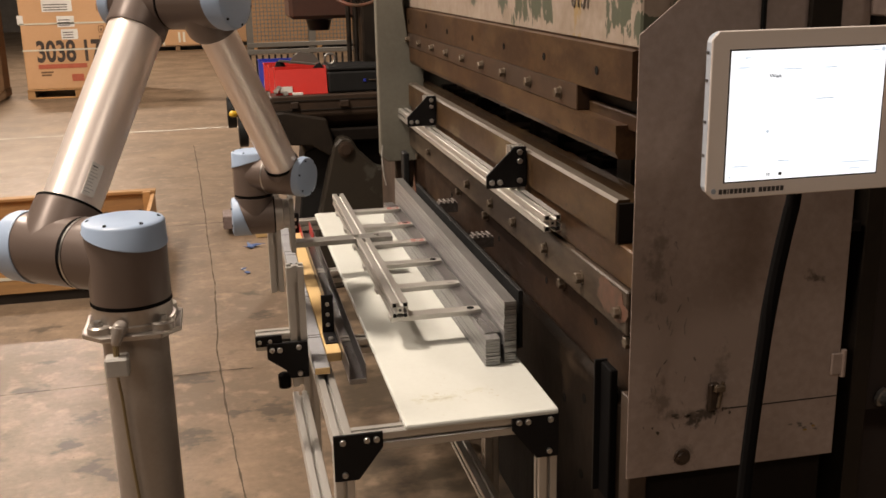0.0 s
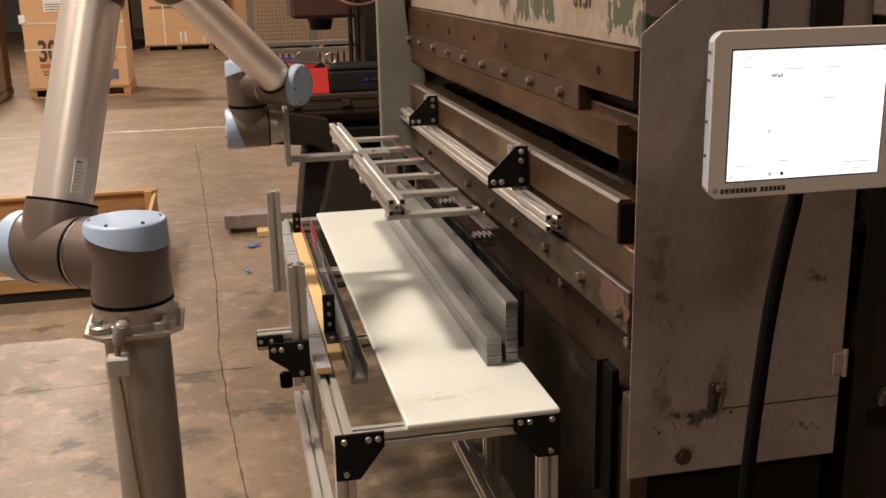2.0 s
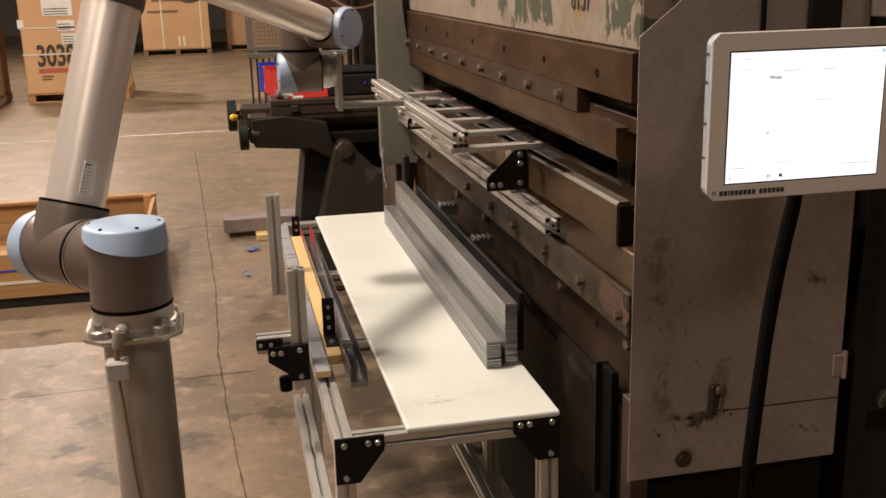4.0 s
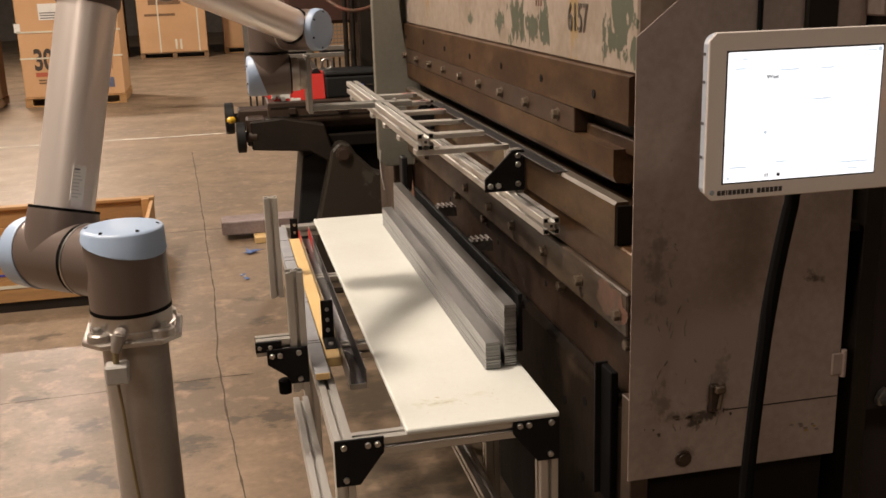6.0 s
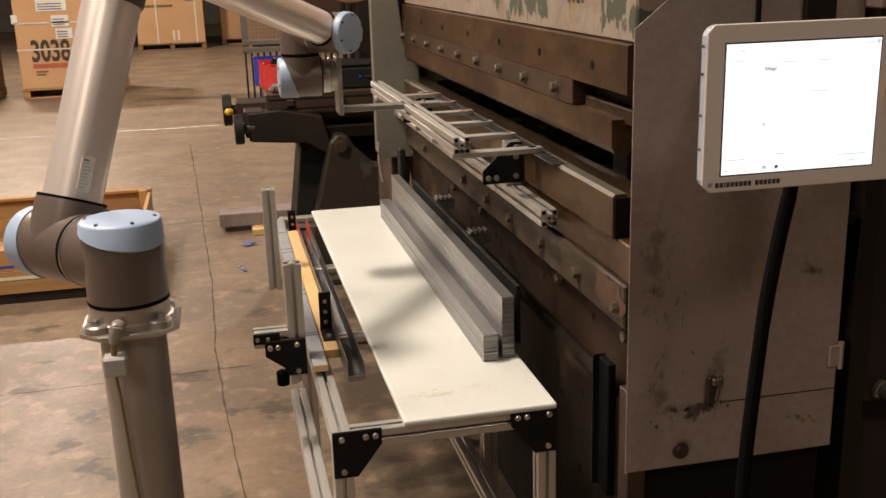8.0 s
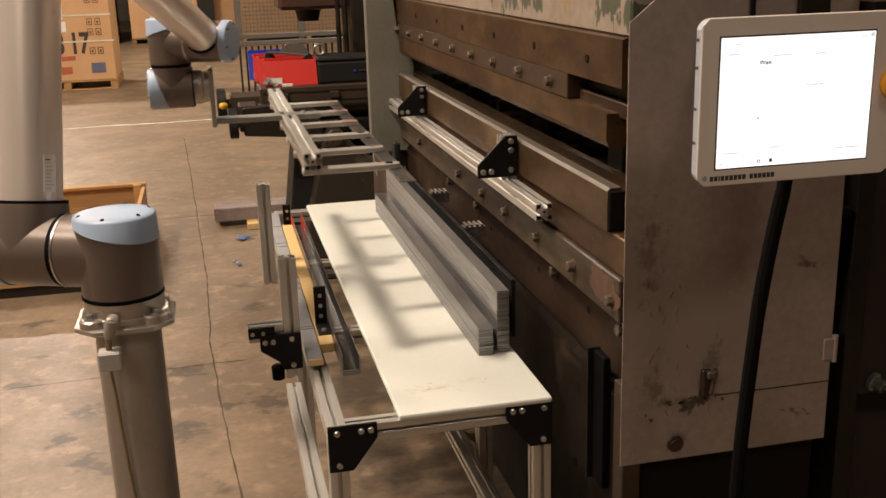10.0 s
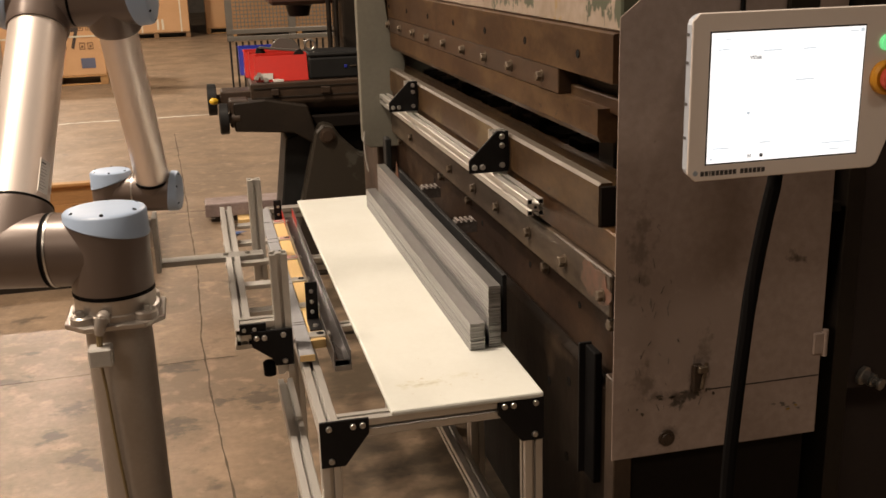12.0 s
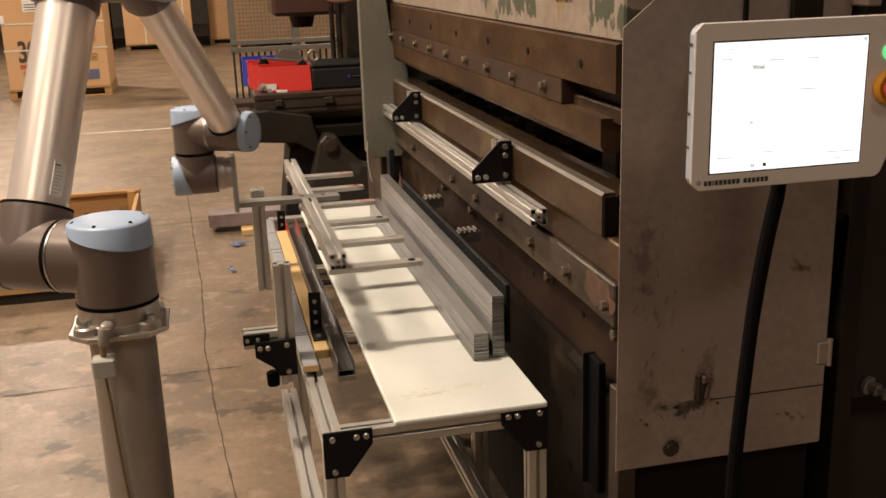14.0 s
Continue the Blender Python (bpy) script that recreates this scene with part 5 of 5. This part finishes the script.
def carton(x0, x1, y0, depth, h, label, mat=CARDBOARD, wood=CRATEWOOD):
    base = thing("pallet", pose(0, 0, 0), "worn wooden pallet on the floor under a carton", "pallet", "pallets")
    pallet(base, x0, x1, y0, y0 + depth, wood)
    root = thing("carton", pose(0, 0, 0.134), label, "carton", "cartons on pallets")
    part("carton_body", box((x0 + 0.01, y0 + 0.01, 0), (x1 - 0.01, y0 + depth - 0.01, h), 0.012, None, 2), mat, root)
    return root


one = carton(-2.64, -1.27, 15.3, 1.2, 2.0, "large brown carton with black marks and white straps")
face = 15.31
for z in (0.53, 0.89, 1.5):
    part("strap", box((-2.64, face - 0.006, z), (-1.262, face - 0.002, z + 0.022)), STRAPWHITE, one, "pale plastic strap")
words(one, "3038 17", 0.40, (-2.46, face - 0.0045, 0.385), (90, 0, 0), INK, 0.66, "marker_number", 0.012)
part("red_band", box((-2.45, face - 0.004, 0.285), (-1.80, face - 0.001, 0.345)), REDINK, one, "printed red band")
for z, w in ((0.225, 0.16), (0.185, 0.13)):
    part("print_bar", box((-2.42, face - 0.004, z), (-2.42 + w, face - 0.001, z + 0.022)), PRINT, one)
part("red_print", box((-2.02, face - 0.004, 0.10), (-1.86, face - 0.001, 0.20)), REDINK, one)
for z in (0.36, 0.62, 0.76, 1.06):
    for x in (-1.60, -1.49):
        for lo, hi in (((0, 0), (0.075, 0.010)), ((0, 0.085), (0.075, 0.095)), ((0, 0.010), (0.009, 0.085)), ((0.066, 0.010), (0.075, 0.085)), ((0.024, 0.025), (0.050, 0.060))):
            part("print_icon", box((x + lo[0], face - 0.004, z + lo[1]), (x + hi[0], face - 0.001, z + hi[1])), PRINT, one)
part("print_square", box((-1.60, face - 0.004, 0.10), (-1.41, face - 0.001, 0.24)), BLUEPRINT, one, "blue printed square")
for x0, x1, z0, z1 in ((-2.10, -1.88, 0.68, 0.82), (-2.14, -1.91, 0.85, 1.00), (-2.32, -1.92, 1.06, 1.28), (-2.66, -2.58, 0.90, 1.02)):
    s = part("paper_label", box((x0, face - 0.006, z0), (x1, face - 0.001, z1)), PAPER, one, "white paper label")
    for k in range(3):
        part("print_bar", box((x0 + 0.02, face - 0.008, z0 + 0.02 + k * 0.035), (x1 - 0.06, face - 0.005, z0 + 0.032 + k * 0.035)), INK, s)

two = carton(-1.56, -0.10, 23.5, 1.3, 1.9, "large brown carton strapped on a dark pallet", CARDBOARD, CARDDARK)
face = 23.51
for x in (-1.13, -0.30):
    part("strap", box((x, face - 0.008, 0), (x + 0.03, face - 0.002, 1.9)), STRAPWHITE, two, "pale plastic strap")
part("print_bar", box((-1.30, face - 0.006, 1.02), (-0.62, face - 0.001, 1.14)), PRINT, two, "dark printed name bar")
part("print_bar", box((-1.40, face - 0.006, 0.78), (-0.75, face - 0.001, 0.83)), PRINT, two)
for x in (-0.80, -0.70):
    part("pale_tape", box((x, face - 0.006, 0.06), (x + 0.045, face - 0.001, 0.28)), STRAPWHITE, two)

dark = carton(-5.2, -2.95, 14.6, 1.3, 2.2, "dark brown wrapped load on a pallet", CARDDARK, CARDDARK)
part("yellow_foot", box((-3.6, 14.58, 0.02), (-2.98, 14.605, 0.18)), YELLOW, dark, "yellow edge strip")
part("blue_foot", box((-3.12, 14.575, 0.0), (-2.98, 14.60, 0.10)), BINBLUE, dark)
carton(0.25, 1.30, 24.3, 1.2, 1.6, "brown carton far behind the cage")
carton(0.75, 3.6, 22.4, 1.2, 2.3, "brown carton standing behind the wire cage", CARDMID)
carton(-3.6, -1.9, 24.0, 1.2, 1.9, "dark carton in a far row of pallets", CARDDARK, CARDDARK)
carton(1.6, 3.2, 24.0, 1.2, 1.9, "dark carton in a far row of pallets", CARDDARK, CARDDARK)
carton(-7.6, -5.6, 18.0, 1.2, 1.9, "brown carton on a far pallet")


# ---- wire cage ----
def cage():
    root = thing("wire_cage", pose(0, 0, 0), "grey wire mesh cage on a barred shelf stand", "wire cage")
    x0, x1, y = 0.40, 2.1, 14.0
    for x in (x0, 1.22, x1):
        part("upright", box((x, y, 0.60), (x + 0.09, y + 0.06, 2.2), 0.004), CAGEGREY, root)
    for z in (0.61, 0.70):
        part("cross_rail", box((x0, y - 0.01, z), (x1, y + 0.05, z + 0.06), 0.004), CAGEGREY, root)
    n = 34
    for k in range(n):
        x = x0 + 0.14 + k * 0.048
        part("mesh_wire", box((x, y + 0.02, 0.77), (x + 0.012, y + 0.03, 2.2)), CAGEGREY, root)
    for k in range(26):
        z = 0.79 + k * 0.052
        part("mesh_wire", box((x0 + 0.1, y + 0.031, z), (x1, y + 0.041, z + 0.012)), CAGEGREY, root)
    for k in range(21):
        x = x0 + 0.02 + k * 0.082
        part("stand_bar", box((x, y, 0.0), (x + 0.026, y + 0.026, 0.60)), BLACKCASE, root)
    return root


cage()


# ---- floor bits ----
beam = thing("steel_beam", pose(0, 0, 0), "grey steel box beam lying on wooden blocks", "steel beam")
bm = box((-0.045, 6.72, 0.040), (0.95, 6.93, 0.128), 0.006, None, 2)
part("beam_body", bm, BEAMSTEEL, beam)
part("beam_end", box((-0.047, 6.735, 0.052), (-0.0455, 6.915, 0.116)), DARKMACHINE, beam)
for x in (0.16, 0.70):
    single("wood_block", box((x, 6.60, 0.0), (x + 0.075, 6.95, 0.0395), 0.003), WOOD, pose(0, 0, 0), "pale pine block under the steel beam", "wood block", "wood blocks")
r = random.Random(9)
scrap = thing("plastic_scrap", pose(0.14, 6.36, 0.002), "crumpled blue plastic scrap on the floor", "plastic scrap")
for k in range(4):
    part("crumple", moved(prism(blotch(0, 0, 0.06, 0.035, r, 9, 0.6), "z", 0, 0.002), pose(r.uniform(-0.03, 0.03), r.uniform(-0.03, 0.03), 0.004 + k * 0.005, r.uniform(-14, 14), r.uniform(-14, 14), r.uniform(0, 180))), BLUEFILM, scrap)
for x, y in ((0.055, 5.86), (0.075, 5.78)):
    s = thing("plastic_scrap", pose(x, y, 0.002), "small shiny blue scrap on the floor", "plastic scrap")
    for k in range(2):
        part("crumple", moved(prism(blotch(0, 0, 0.026, 0.018, r, 8, 0.5), "z", 0, 0.002), pose(0, 0, 0.003 + 0.004 * k, r.uniform(-18, 18), r.uniform(-18, 18))), BLUEFILM if k else FITTING, s)


def board_marks():
    """Smears and nicks on the white board."""
    r = random.Random(18)
    bm = bmesh.new()
    for k in range(26):
        x, y = r.uniform(0.34, 0.52), r.gauss(1.905, 0.016)
        vs = [bm.verts.new((px, py, TOP + 0.0004)) for px, py in blotch(x, y, abs(r.gauss(0.004, 0.005)) + 0.001, abs(r.gauss(0.0015, 0.0015)) + 0.0006, r, 9, 0.6)]
        bm.faces.new(vs)
    for k in range(30):
        x, y = r.uniform(0.31, 0.61), r.uniform(1.81, 2.05)
        vs = [bm.verts.new((px, py, TOP + 0.0004)) for px, py in blotch(x, y, r.uniform(0.0006, 0.002), r.uniform(0.0006, 0.002), r, 7, 0.5)]
        bm.faces.new(vs)
    bm.normal_update()
    for f in bm.faces:
        if f.normal.z < 0:
            f.normal_flip()
    single("board_marks", bm, BOARDSMEAR, pose(0, 0, 0), "brown smears and nicks on the white board", "stains", kind="stuff")


BOARDSMEAR = material("brown_smear", (0.34, 0.29, 0.19), 0.5, 0, (0.50, 0.46, 0.36), 0.7, 40, 200, 0)
board_marks()


# ---- air line and clamp on the robot post ----
def airline():
    root = thing("air_line", pose(BASE.x, BASE.y, 0), "yellowed air hose with a pale plastic fitting", "air hose")
    part("elbow_fitting", lathe([(0, 0.012), (0.020, 0.0125), (0.030, 0.010), (0.036, 0.0085)], (-0.020, -0.112, 1.010), (-0.25, -0.15, -1), None, 16), POSTGREY, root, "grey elbow fitting")
    part("swivel", lathe([(0, 0.015), (0.02, 0.015), (0.024, 0.011)], (-0.018, -0.090, 1.004), (-0.1, -1, 0), None, 14), POSTGREY, root)
    part("hose_stub", rod((-0.028, -0.117, 0.978), (-0.030, -0.117, 0.9525), 0.0062, None, 12), HOSE, root)
    part("valve_body", box((-0.053, -0.137, 0.912), (-0.006, -0.096, 0.952), 0.004), FITTING, root, "pale plastic valve block")
    part("hose", pipe(curve([(-0.034, -0.105, 0.914), (-0.034, -0.085, 0.875), (-0.032, -0.076, 0.83), (-0.026, -0.0765, 0.70), (-0.016, -0.078, 0.55), (-0.005, -0.078, 0.35), (0.0, -0.078, 0.1)]), 0.0034), HOSE, root, "yellowed air hose")
    return root


airline()


# ---- motion ----
RAM_ROWS = [(0, 0.0), (5.6, 0.0), (5.75, -0.008), (6.0, -0.041), (6.45, -0.080), (6.65, -0.078), (6.85, -0.02), (7.0, -0.004), (7.15, 0.0), (14, 0.0)]


HELD = (0.1705, -0.0318)          # the bent strip's corner from the rake bar: along x, below it


def work_rows():
    """The strip: lifted off the stack, laid on the die, then under the fingers again and left in the fixture."""
    rows = []
    for k in range(0, 46):
        x, z = glide(RAKE, k / 10)
        rows.append((k / 10, x + HELD[0], z + HELD[1]))
    rows = [(t, x, max(z, 0.9045)) for t, x, z in rows]
    rows += [(4.6, 0.7005, 1.2682), (7.9, 0.7005, 1.2682)]
    for k in range(80, 120):
        x, z = glide(RAKE, k / 10)
        rows.append((k / 10, x + HELD[0], z + HELD[1]))
    end = rows[-1]
    return rows + [(12.1, end[1], end[2]), (14, end[1], end[2])]


def motions():
    times = [i * 0.1 for i in range(141)]
    poses = [(t, wrist_at(t)) for t in times]
    chains = [(t, joints(w)) for t, w in poses]
    for name in ("shoulder", "upper_arm", "forearm", "wrist_one", "wrist_two", "wrist_three"):
        walk(ROBOT[name], [(t, c[name]) for t, c in chains])
    walk(RAKE_OB, [(t, Matrix.Translation(w)) for t, w in poses])
    walk(WORK, [(t, pose(x, 0, z)) for t, x, z in work_rows()])
    walk(RAM, [(t, pose(0, 0, z)) for t, z in RAM_ROWS])


motions()
